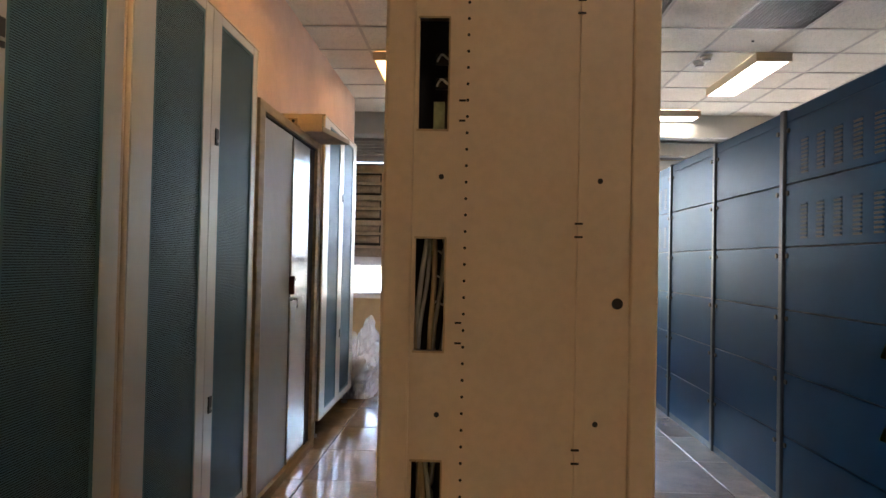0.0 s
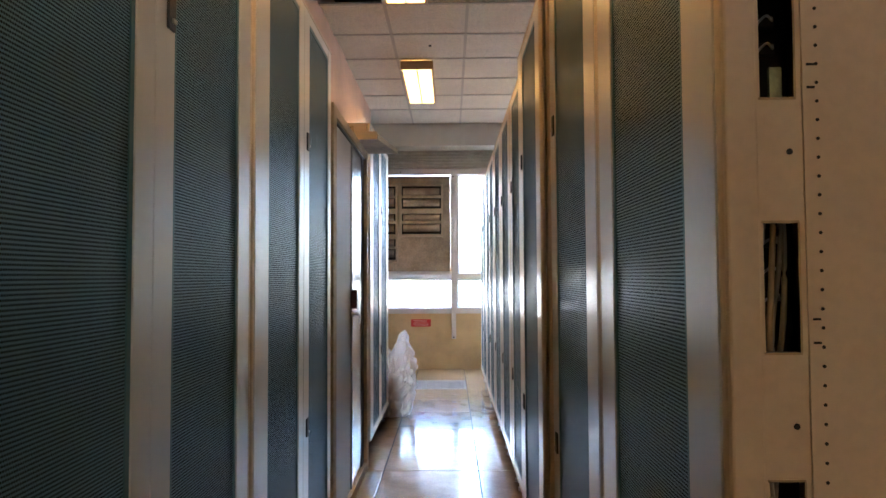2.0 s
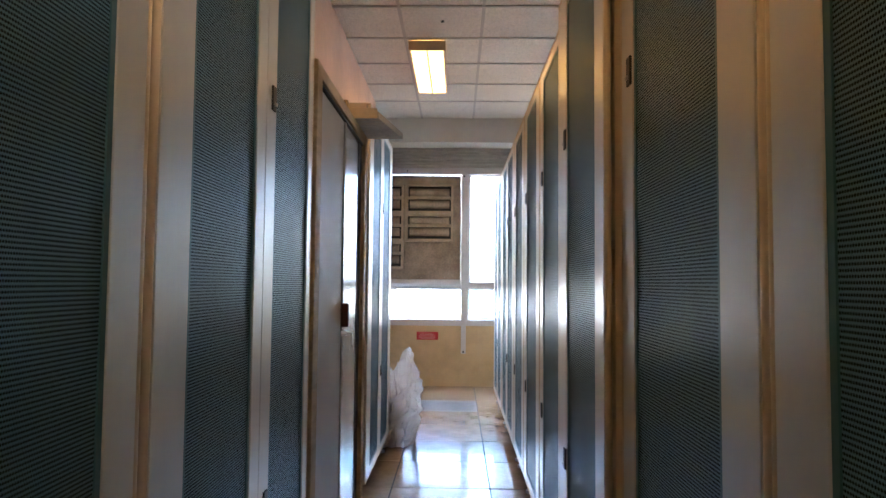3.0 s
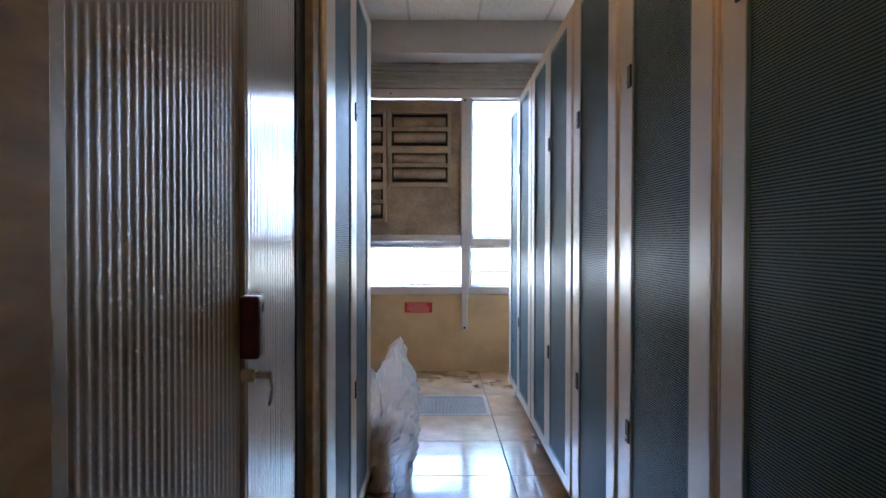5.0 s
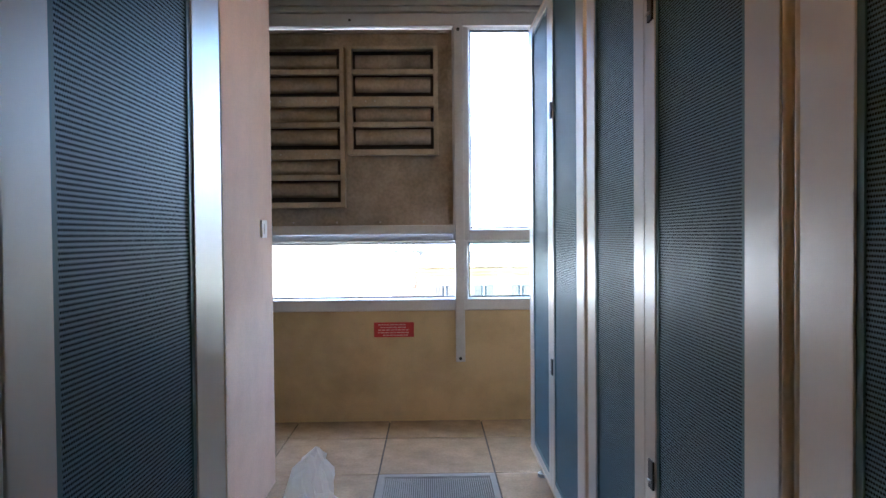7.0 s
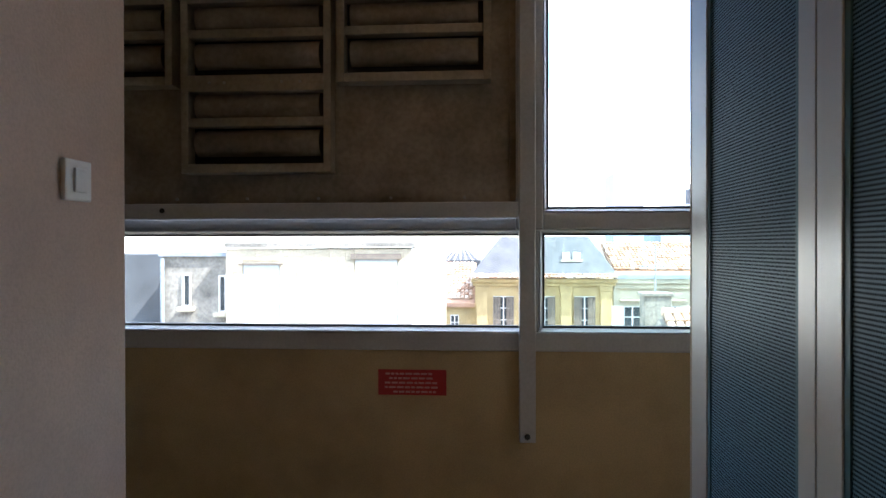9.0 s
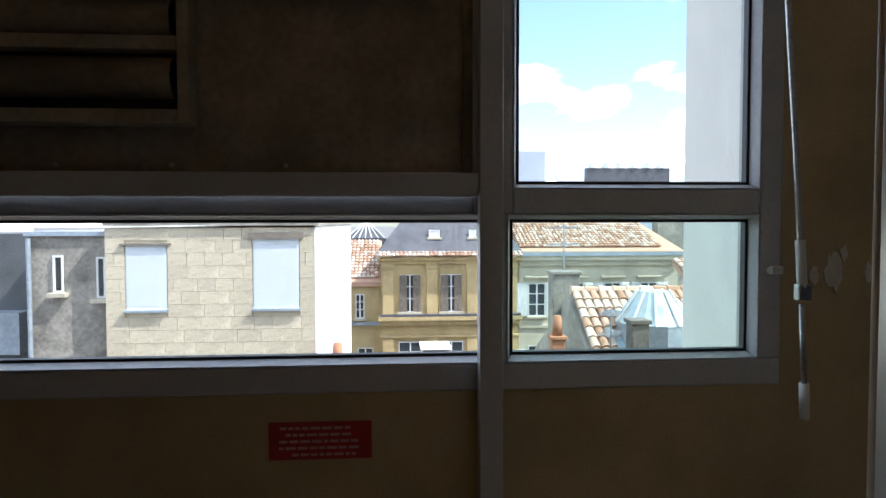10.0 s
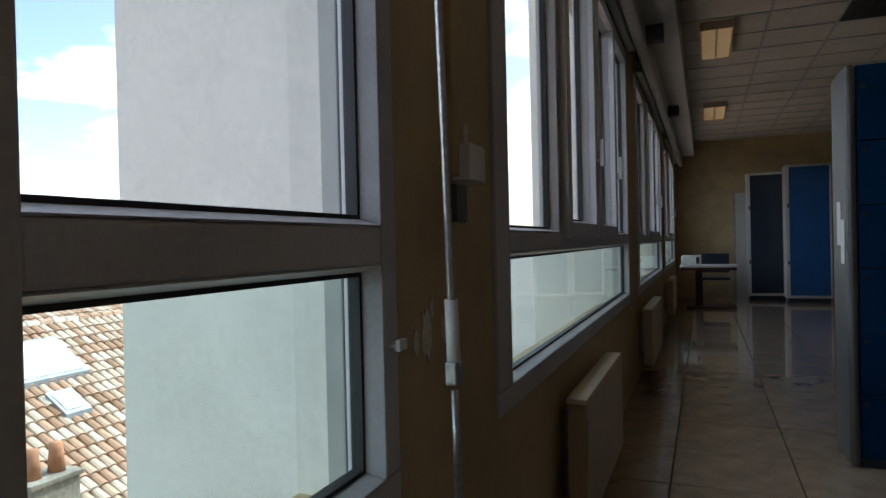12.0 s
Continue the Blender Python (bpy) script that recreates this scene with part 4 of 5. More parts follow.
for sx, sy in ((2.54, 6.61), (2.545, 6.80)):
    smoke = thing("smoke_detector", (sx, sy, CEIL), "round white smoke detector on the ceiling", "smoke detector", "smoke detectors")
    bm = bmesh.new()
    rod(bm, (sx, sy, CEIL - 0.003), (sx, sy, CEIL - 0.022), 0.058, 20)
    part("base", bm, M_WHITE, smoke, "", True)
    bm = bmesh.new()
    rod(bm, (sx, sy, CEIL - 0.058), (sx, sy, CEIL - 0.022), 0.032, 20, 0.045)
    part("head", bm, M_WHITE, smoke, "", True)
    bm = bmesh.new()
    rod(bm, (sx, sy, CEIL - 0.044), (sx, sy, CEIL - 0.050), 0.042, 20, 0.040)
    part("smoke_slot", bm, M_BLACK, smoke, "dark smoke inlet ring")
for x, y in ((-0.265, 6.17), (2.79, 6.2)):
    bm = bmesh.new()
    rod(bm, (x, y, CEIL - 0.002), (x, y, CEIL - 0.012), 0.012, 10)
    tagged(link_mesh("ceiling_hook", bm, M_BLACK), "small dark fixing on a ceiling tile", "hook")


# ---- blue power cabinets ----
def blue_cabinet(xf, y0, y1, louvres, signs, depth=0.8, end=False):
    c = thing("power_cabinet", (xf + depth / 2, (y0 + y1) / 2, 0), "dark blue steel power cabinet with six stacked panels", "cabinet", "blue power cabinets")
    part("body", boxes((xf + 0.02, xf + depth, y0, y1 - 0.002, 0.0, 2.06)), M_BLUEDARK, c)
    bm = bmesh.new()
    box(bm, xf + 0.0, xf + depth, y0, y1 - 0.002, 2.064, 2.132, 0.006)
    part("top_cap", bm, M_BLUE, c)
    bm = bmesh.new()
    box(bm, xf - 0.012, xf + 0.02, y0, y0 + 0.05, 0.0, 2.14, 0.008)
    part("upright", bm, M_BLUEDARK, c, "dark rounded upright")
    part("plinth", boxes((xf + 0.002, xf + 0.02, y0 + 0.05, y1 - 0.002, 0.0, 0.044)), M_BLUEDARK, c)
    for k in range(6):
        z = 0.0425 + 0.3375 * k
        bm = bmesh.new()
        box(bm, xf, xf + 0.02, y0 + 0.055, y1 - 0.006, z + 0.003, z + 0.3345, 0.003)
        p = part("panel", bm, M_BLUE, c, "dark blue removable panel")
        for y in (y0 + 0.085, y1 - 0.035):
            bm = bmesh.new()
            rod(bm, (xf, y, z + 0.29), (xf - 0.008, y, z + 0.29), 0.013, 10)
            part("quarter_turn", bm, M_BLACK, p, "black quarter-turn fastener")
        if louvres and k >= 4:
            for q in range(5):
                ys = y0 + 0.145 + q * 0.155
                bm, lip = bmesh.new(), bmesh.new()
                for s in range(9):
                    zs = z + 0.042 + s * 0.0205
                    box(bm, xf - 0.0012, xf + 0.001, ys, ys + 0.07, zs, zs + 0.009)
                    box(lip, xf - 0.007, xf, ys, ys + 0.07, zs + 0.009, zs + 0.014)
                part("louvre_slot", bm, M_BLACK, p, "column of dark cooling slots")
                part("louvre_lip", lip, M_BLUE, p)
        if signs and k < 3:
            bm = bmesh.new()
            ys, zs = y0 + 0.13, z + 0.20
            vv = [bm.verts.new((xf - 0.001, ys - 0.035, zs)), bm.verts.new((xf - 0.001, ys + 0.035, zs)), bm.verts.new((xf - 0.001, ys, zs + 0.062))]
            bm.faces.new(vv)
            bmesh.ops.solidify(bm, geom=bm.faces[:], thickness=0.0008)
            part("warning_triangle", bm, M_YELLOW, p, "yellow warning triangle sticker")
    if end:
        bm = bmesh.new()
        box(bm, xf - 0.012, xf + depth, y1, y1 + 0.05, 0.0, 2.14, 0.02)
        part("end_panel", bm, M_GREYSIDE, c, "brushed grey rounded end panel")
    return c


for k in range(-3, 4):
    y0 = 4.11 + 1.005 * k
    blue_cabinet(2.10, y0, y0 + 1.005, k == -1 or k == 2, k == -1)
for k in range(3):
    y0 = 5.19 + 1.0 * k
    c = blue_cabinet(3.66, y0, y0 + 1.0, False, False, 0.40, k == 2)
    if k == 2:
        bm = bmesh.new()
        box(bm, 3.80, 3.90, y0 + 1.051, y0 + 1.055, 1.18, 1.42, 0.001)
        box(bm, 3.70, 3.79, y0 + 1.051, y0 + 1.056, 1.08, 1.32, 0.001)
        tagged(link_mesh("paper_notice", bm, M_WHITE), "two white paper notices taped to the cabinet end", "paper")

# ---- far end of the long room ----
def framed_cabinet(x, y0, y1, zt, mat, label):
    c = thing("framed_cabinet", (x + 0.2, (y0 + y1) / 2, 0), label, "cabinet", "white framed blue cabinets")
    part("body", boxes((x + 0.02, x + 0.5, y0, y1, 0.08, zt)), M_WHITE_WALL, c)
    bm = bmesh.new()
    box(bm, x, x + 0.02, y1 - 0.06, y1, 0.08, zt, 0.005)
    box(bm, x, x + 0.02, y0, y0 + 0.03, 0.08, zt, 0.005)
    box(bm, x, x + 0.02, y0 + 0.03, y1 - 0.06, zt - 0.04, zt, 0.005)
    box(bm, x, x + 0.02, y0 + 0.03, y1 - 0.06, 0.08, 0.13, 0.005)
    part("frame", bm, M_WHITE_WALL, c, "off-white door frame")
    part("door_sheet", boxes((x + 0.004, x + 0.019, y0 + 0.03, y1 - 0.06, 0.13, zt - 0.04)), mat, c)
    bm = bmesh.new()
    for z in (0.7, 1.75):
        box(bm, x - 0.008, x, y1 - 0.055, y1 - 0.03, z, z + 0.07, 0.003)
    part("latch", bm, M_BLACK, c)
    part("base", boxes((x + 0.04, x + 0.46, y0 + 0.03, y1 - 0.03, 0.0, 0.08)), M_BLUEDARK, c)


framed_cabinet(13.2, 6.80, 7.54, 2.53, M_BLUE2, "bright blue cabinet with an off-white frame")
framed_cabinet(13.72, 7.48, 8.16, 2.46, M_BLUEDARK, "dark blue cabinet with a wide off-white frame")
table = thing("table", (12.1, 8.9, 0), "dark pedestal table with a pale top", "table")
bm = bmesh.new()
box(bm, 11.7, 12.5, 8.42, 9.35, 0.72, 0.75, 0.004)
part("tabletop", bm, M_WHITE_WALL, table)
part("apron", boxes((11.72, 12.48, 8.44, 9.33, 0.67, 0.719)), M_HANDLE, table)
bm = bmesh.new()
box(bm, 11.95, 12.25, 8.98, 9.10, 0.04, 0.67, 0.005)
part("pedestal", bm, M_HANDLE, table)
bm = bmesh.new()
box(bm, 11.75, 12.45, 8.45, 9.25, 0.0, 0.04, 0.005)
part("foot", bm, M_HANDLE, table)
printer = thing("printer", (12.0, 9.2, 0.75), "small white printer on the pale tabletop", "printer")
bm = bmesh.new()
box(bm, 11.75, 12.1, 9.0, 9.32, 0.751, 0.93, 0.02)
part("case", bm, M_WHITE, printer)
bm = bmesh.new()
box(bm, 11.745, 11.749, 9.03, 9.08, 0.79, 0.90)
part("slot", bm, M_BLACK, printer)
chair = thing("chair", (13.3, 8.75, 0), "dark chair standing behind the table", "chair")
bm = bmesh.new()
box(bm, 13.1, 13.5, 8.5, 9.0, 0.42, 0.47, 0.01)
part("seat", bm, M_BLUEDARK, chair)
bm = bmesh.new()
box(bm, 13.46, 13.5, 8.5, 9.0, 0.55, 0.92, 0.01)
part("backrest", bm, M_BLUEDARK, chair)
for x in (13.12, 13.48):
    for y in (8.52, 8.98):
        bm = bmesh.new()
        rod(bm, (x, y, 0), (x, y, 0.43 if x < 13.3 else 0.9), 0.012, 8)
        part("leg", bm, M_STEEL, chair)
door = thing("door_1", (EAST - 0.02, 8.17, 0), "narrow pale door in the end wall", "door")
door["kind"] = "structure"
part("leaf", boxes((EAST - 0.03, EAST - 0.002, 8.0, 8.34, 0.0, 2.12)), M_WHITE_WALL, door)
part("frame", boxes((EAST - 0.04, EAST - 0.002, 8.345, 8.39, 0.0, 2.17), (EAST - 0.04, EAST - 0.002, 7.95, 7.995, 0.0, 2.17)), M_LOUVRE, door)
for x in (4.9, 8.2):
    sp = thing("wall_speaker", (x, WY - 0.25, 2.7), "small black loudspeaker fixed under the shutter casing", "speaker")
    bm = bmesh.new()
    box(bm, x - 0.06, x + 0.06, WY - 0.30, WY - 0.168, 2.74, 2.86, 0.008)
    part("case", bm, M_BLACK, sp)


# ---- outside ----
M_STONE = material("pale_limestone_block", (0.62, 0.535, 0.385), 0.9, 0, 0.18, 1.2, 0.22, 16, 0.3, random=0.07)
M_MORTAR = material("lime_mortar", (0.63, 0.55, 0.40), 0.95, 0, 0.15, 3)
# white of rendered and coated things, also the painted sunlit house side
M_RENDER_AND_SUN = material("limewash_and_sunlit_white", (0.80, 0.79, 0.75), 0.9, 0, 0.05, 0.6)
M_FIN = material("white_concrete_fin", (0.80, 0.775, 0.70), 0.85, 0, 0.07, 2.0, 0.08, 60, 0.25)
M_GREYSTONE = material("grey_weathered_stone", (0.34, 0.31, 0.26), 0.95, 0, 0.3, 1.2, 0.3, 14, 0.4)
M_SLATEWALL = material("dark_slate_cladding", (0.10, 0.105, 0.11), 0.8, 0, 0.2, 1.5, 0.2, 20, 0.3)
M_YSTONE = material("golden_limestone", (0.52, 0.39, 0.19), 0.9, 0, 0.16, 0.9, 0.2, 12, 0.3)
M_PALESTONE = material("pale_limestone_wall", (0.54, 0.48, 0.36), 0.9, 0, 0.12, 0.9, 0.15, 12, 0.3)
M_SLATE = material("mansard_slate", (0.10, 0.10, 0.11), 0.6, 0, 0.25, 2, 0.3, 16, 0.3)
M_BLIND = material("white_roller_blind", (0.60, 0.63, 0.64), 0.6, 0, 0.03, 3)
M_SHUTTERWOOD = material("weathered_wood_shutter", (0.22, 0.18, 0.14), 0.85, 0, 0.25, 6, 0.2, 30, 0.2)
M_WSHUTTER = material("white_wood_shutter", (0.66, 0.65, 0.62), 0.7, 0, 0.08, 4)
M_ROOMDARK = material("dark_window_glass", (0.05, 0.06, 0.065), 0.15, 0, 0.2, 1)
M_ZINC = material("zinc_sheet", (0.34, 0.38, 0.42), 0.5, 0.3, 0.15, 1.5, 0.2, 10, 0.1)
M_ROOFGLASS = material("rooflight_glass", (0.58, 0.63, 0.63), 0.25, 0.2, 0.2, 1.2)
M_POT = material("terracotta_pot", (0.42, 0.19, 0.10), 0.85, 0, 0.2, 5)
M_FAR = material("far_pale_cladding", (0.38, 0.41, 0.46), 0.8, 0, 0.08, 0.2)
M_STAINED = material("stained_ochre_stone", (0.46, 0.36, 0.20), 0.95, 0, 0.3, 1.1, 0.3, 9, 0.4, second=(0.27, 0.215, 0.14), stretch=(1, 1, 2.2))
M_SOOT = material("sooty_old_stone", (0.17, 0.15, 0.125), 0.95, 0, 0.3, 3, 0.3, 18, 0.4)
M_GROUND = material("town_ground", (0.16, 0.15, 0.14), 0.95, 0, 0.2, 0.05)


def island_tiles():
    m = material("clay_roof_tile", (0.46, 0.26, 0.15), 0.9, 0, 0.25, 1.2, 0.25, 14, 0.3)
    n, l = m.node_tree.nodes, m.node_tree.links
    b = n["Principled BSDF"]
    src = b.inputs["Base Color"].links[0].from_socket
    geo = n.new("ShaderNodeNewGeometry")
    rp = n.new("ShaderNodeValToRGB")
    e = rp.color_ramp.elements
    e[0].position, e[0].color = 0.0, (0.26, 0.15, 0.09, 1)
    e[1].position, e[1].color = 1.0, (0.60, 0.53, 0.45, 1)
    q = rp.color_ramp.elements.new(0.35)
    q.color = (0.42, 0.26, 0.175, 1)
    q = rp.color_ramp.elements.new(0.7)
    q.color = (0.50, 0.41, 0.32, 1)
    l.new(geo.outputs["Random Per Island"], rp.inputs[0])
    mx = n.new("ShaderNodeMix")
    mx.data_type = "RGBA"
    mx.inputs[0].default_value = 0.85
    l.new(src, mx.inputs[6])
    l.new(rp.outputs[0], mx.inputs[7])
    l.new(mx.outputs[2], b.inputs["Base Color"])
    return m


M_ROOF = island_tiles()


def canal_tiles(name, origin, across, down, width, length, parent, pitch=0.24, run=0.36):
    """Half-round clay tiles laid in columns down a slope, joined into one mesh."""
    o, u, d = Vector(origin), Vector(across).normalized(), Vector(down).normalized()
    nrm = u.cross(d)
    if nrm.z < 0:
        nrm = -nrm
    verts, faces = [], []
    rng = random.Random(11)
    cols, rows = int(width / pitch), int(length / run)
    for i in range(cols):
        for j in range(rows):
            c = o + u * ((i + 0.5) * pitch + rng.uniform(-0.012, 0.012)) + d * (j * run)
            base = len(verts)
            for k, (r, lift) in enumerate(((pitch * 0.40, 0.0), (pitch * 0.50, 0.035))):
                for q in range(6):
                    a = math.pi * q / 5
                    verts.append(c + d * (k * run * 1.08) + u * (r * math.cos(a)) + nrm * (r * math.sin(a) * 0.75 + lift + 0.02))
            for q in range(5):
                faces.append((base + q, base + q + 1, base + 7 + q, base + 6 + q))
            faces.append(tuple(base + 6 + q for q in range(6)))
    me = bpy.data.meshes.new(name)
    me.from_pydata([tuple(v) for v in verts], [], faces)
    me.materials.append(M_ROOF)
    ob = new(name, me)
    ob.parent = parent
    ob.matrix_parent_inverse = parent.matrix_basis.inverted()
    ob["kind"] = "stuff"
    return ob


def slab(p):
    """A closed prism from four corners, 0.25 m thick below them."""
    bm = bmesh.new()
    top = [bm.verts.new(v) for v in p]
    low = [bm.verts.new((v[0], v[1], v[2] - 0.25)) for v in p]
    bm.faces.new(top)
    bm.faces.new(low[::-1])
    for k in range(4):
        bm.faces.new((top[k], top[(k + 1) % 4], low[(k + 1) % 4], low[k]))
    return bm


structure("ground", boxes((-2500, 2500, -2500, 2500, -14.4, -14.0)), M_GROUND, "distant town ground", "ground")
for a, b in OPEN:
    bm = bmesh.new()
    plan = [(b - 0.004, WY + 0.072), (b - 0.002, WY + 0.222), (b + 0.083, 10.28), (b + 0.26, 10.28), (b + 0.26, WY + 0.222), (b + 0.002, WY + 0.221), (b, WY + 0.072)]
    lo, hi = [bm.verts.new((x, y, -14)) for x, y in plan], [bm.verts.new((x, y, 6)) for x, y in plan]
    for k in range(7):
        bm.faces.new((lo[k], lo[(k + 1) % 7], hi[(k + 1) % 7], hi[k]))
    bm.faces.new(hi)
    bm.faces.new(lo[::-1])
    structure("facade_fin", bm, M_FIN, "white rendered concrete fin beside the window", "fin")
# added strips that imitate frame edge and reflection beside the glass
for a, b in OPEN:
    g = thing("glass_edge_strip", (b - 0.04, WY + 0.09, SILL), "pale strips added for the frame edge and glass reflection", "guide", "shutter guides")
    bm = bmesh.new()
    box(bm, b - 0.058, b - 0.036, WY + 0.075, WY + 0.115, SILL, 2.7, 0.003)
    box(bm, b - 0.030, b - 0.008, WY + 0.080, WY + 0.120, SILL, 2.7, 0.003)
    part("channel", bm, M_SHUTTER, g)
structure("facade_roof", boxes((-4.2, EAST + 0.2, -2.7, WY + 0.3, CEIL + 0.92, CEIL + 1.2)), M_FIN, "flat roof slab of the building", "roof")


def framed_opening(parent, x0, x1, z0, z1, y, fill, muntins=True, shutter=None, ajar=0.42):
    w = part("window", boxes((x0, x1, y - 0.02, y + 0.02, z0, z1)), fill, parent)
    bm = bmesh.new()
    t = 0.05
    for s in ((x0, x0 + t, z0, z1), (x1 - t, x1, z0, z1), (x0 + t, x1 - t, z1 - t, z1), (x0 + t, x1 - t, z0, z0 + t)):
        box(bm, s[0], s[1], y - 0.06, y - 0.02, s[2], s[3])
    if muntins:
        xm = (x0 + x1) / 2
        box(bm, xm - 0.035, xm + 0.035, y - 0.055, y - 0.02, z0 + t, z1 - t)
        for q in (0.36, 0.68):
            zz = z0 + q * (z1 - z0)
            box(bm, x0 + t, x1 - t, y - 0.05, y - 0.021, zz - 0.02, zz + 0.02)
    part("window_frame", bm, M_WSHUTTER, w, "white painted window frame")
    bm = bmesh.new()
    box(bm, x0 - 0.1, x1 + 0.1, y - 0.22, y, z0 - 0.12, z0, 0.01)
    part("sill", bm, M_PALESTONE, w)
    if shutter:
        for a, b in ((x0, x0 + ajar * (x1 - x0)), (x1 - ajar * (x1 - x0), x1)):
            bm = bmesh.new()
            n = 5
            for k in range(n):
                box(bm, a + (b - a) * k / n + 0.004, a + (b - a) * (k + 1) / n - 0.004, y - 0.12, y - 0.08, z0 + 0.02, z1 - 0.02)
            part("shutter", bm, shutter, w, "plank shutter")


# stone house opposite
house = thing("stone_house", (-5, 30, -14), "pale limestone house with two lowered white blinds", "house")
SX0, SX1, SY, SZ = -7.62, -2.34, 25.0, 1.12
part("wall", boxes((SX0, SX1 - 0.02, SY + 0.06, SY + 13.6, -14, SZ - 0.05)), M_MORTAR, house)
# full sun on this return is painted as plain white
part("side_wall", boxes((SX1 - 0.018, SX1 + 0.03, SY + 0.02, SY + 13.7, -14, SZ)), M_RENDER_AND_SUN, house, "side return of the house, sunlight put into its white")
part("coping", boxes((SX0, SX1 + 0.1, SY - 0.08, SY + 13.8, SZ, SZ + 0.12)), M_GREYSTONE, house)
for x0, x1, z0, z1 in ((-7.12, -6.10, -1.03, 0.62), (-3.93, -2.76, -1.02, 0.78)):
    w = part("window", boxes((x0, x1, SY + 0.03, SY + 0.055, z0, z1)), M_BLIND, house, "white lowered roller blind")
    bm = bmesh.new()
    k = z0 + 0.1
    while k < z1 - 0.03:
        box(bm, x0 + 0.03, x1 - 0.03, SY + 0.018, SY + 0.03, k, k + 0.034)
        k += 0.042
    part("blind_slat", bm, M_BLIND, w)
    bm = bmesh.new()
    box(bm, x0 - 0.12, x1 + 0.12, SY - 0.06, SY + 0.06, z1, z1 + 0.16 if x0 > -5 else z1 + 0.05)
    part("lintel", bm, M_SHUTTERWOOD, w, "old timber lintel")
    bm = bmesh.new()
    box(bm, x0 - 0.04, x1 + 0.04, SY - 0.10, SY + 0.05, z0 - 0.07, z0, 0.01)
    part("sill", bm, M_ZINC, w)

# grey building and slate wall to its left
grey = thing("grey_house", (-8.6, 27, -14), "weathered grey stone house with narrow lancet windows", "house")
part("wall", boxes((-9.7, SX0 - 0.01, 25.4, 31, -14, 0.86)), M_GREYSTONE, grey)
part("coping", boxes((-9.75, SX0 - 0.01, 25.3, 31, 0.86, 0.98)), M_ZINC, grey)
for x0, x1, z0, z1 in ((-9.06, -8.80, -0.60, 0.36), (-7.98, -7.75, -0.75, 0.32)):
    framed_opening(grey, x0, x1, z0, z1, 25.4, M_ROOMDARK, False)
bm = bmesh.new()
pipe(bm, [(-9.6, 25.25, 0.8), (-9.6, 25.25, -2), (-9.6, 25.25, -5)], 0.06)
part("downpipe", bm, M_ZINC, grey, "", True)
slate = thing("slate_annex", (-11, 28, -14), "dark slate-clad annex with a grey door", "building")
part("wall", boxes((-13.5, -9.71, 27, 31, -14, 0.9)), M_SLATEWALL, slate)
part("door", boxes((-10.45, -9.85, 26.95, 26.995, -1.8, 0.15)), M_GREYSIDE, slate)
part("low_roof", boxes((-11.9, -10.5, 26.4, 26.99, -2.4, -1.25)), M_ZINC, slate)
wing = thing("white_wing", (-15, 25, -14), "bright white rendered wing", "building")
part("wall", boxes((-18, -13.52, 25.5, 33, -14, 3)), M_RENDER_AND_SUN, wing)
chim = thing("chimney_stack", (-10.55, 23.3, -14), "pale stone chimney stack with a stone cap", "chimney")
part("stack", boxes((-10.85, -10.25, 23, 23.6, -14, -0.55)), M_STAINED, chim)
part("cap", boxes((-10.93, -10.17, 22.9, 23.7, -0.55, -0.42)), M_STONE, chim)

# golden house
YY = 45.0
gold = thing("golden_house", (2.9, 49, -14), "golden limestone house with slate mansard and plank shutters", "house")
part("wall", boxes((-1.04, 6.84, YY, 53, -14, -0.95)), M_YSTONE, gold)
bm = bmesh.new()
box(bm, -1.25, 7.0, YY - 0.45, YY, -0.95, -0.73, 0.03)
box(bm, -1.15, 6.95, YY - 0.25, YY, -1.15, -0.95, 0.03)
part("cornice", bm, M_YSTONE, gold)
bm = bmesh.new()
box(bm, -1.2, 6.98, YY - 0.5, YY, -4.35, -4.1, 0.03)
box(bm, -1.1, 6.9, YY - 0.3, YY, -4.62, -4.35, 0.03)
box(bm, -1.1, 6.9, YY - 0.2, YY, -5.35, -5.2, 0.03)
k = -1.0
while k < 6.8:
    box(bm, k, k + 0.12, YY - 0.42, YY - 0.3, -4.5, -4.36)
    k += 0.24
part("string_course", bm, M_YSTONE, gold)
for x in (-0.95, 1.55, 3.85, 6.1):
    bm = bmesh.new()
    box(bm, x, x + 0.62, YY - 0.15, YY, -4.1, -1.15, 0.02)
    box(bm, x - 0.06, x + 0.68, YY - 0.2, YY, -1.45, -1.15, 0.02)
    part("pilaster", bm, M_YSTONE, gold)
    bm = bmesh.new()
    box(bm, x, x + 0.62, YY - 0.15, YY, -12, -5.35, 0.02)
    part("pilaster", bm, M_YSTONE, gold)
for x in (0.0, 2.35, 4.62):
    framed_opening(gold, x, x + 1.2, -3.88, -1.75, YY - 0.02, M_ROOMDARK, True, M_SHUTTERWOOD, 0.36)
    framed_opening(gold, x - 0.05, x + 1.28, -7.4, -5.58, YY - 0.02, M_ROOMDARK, True)
part("balcony_edge", boxes((-1.1, 6.9, YY - 0.5, YY - 0.05, -4.09, -3.98)), M_SLATE, gold)
bm = bmesh.new()
base = [(-1.2, YY - 0.4, -0.45), (7.0, YY - 0.4, -0.45), (7.0, 53, -0.45), (-1.2, 53, -0.45)]
top = [(0.5, YY + 1.2, 1.7), (5.6, YY + 1.2, 1.7), (5.6, 52, 1.7), (0.5, 52, 1.7)]
bv, tv = [bm.verts.new(p) for p in base], [bm.verts.new(p) for p in top]
bm.faces.new(tv)
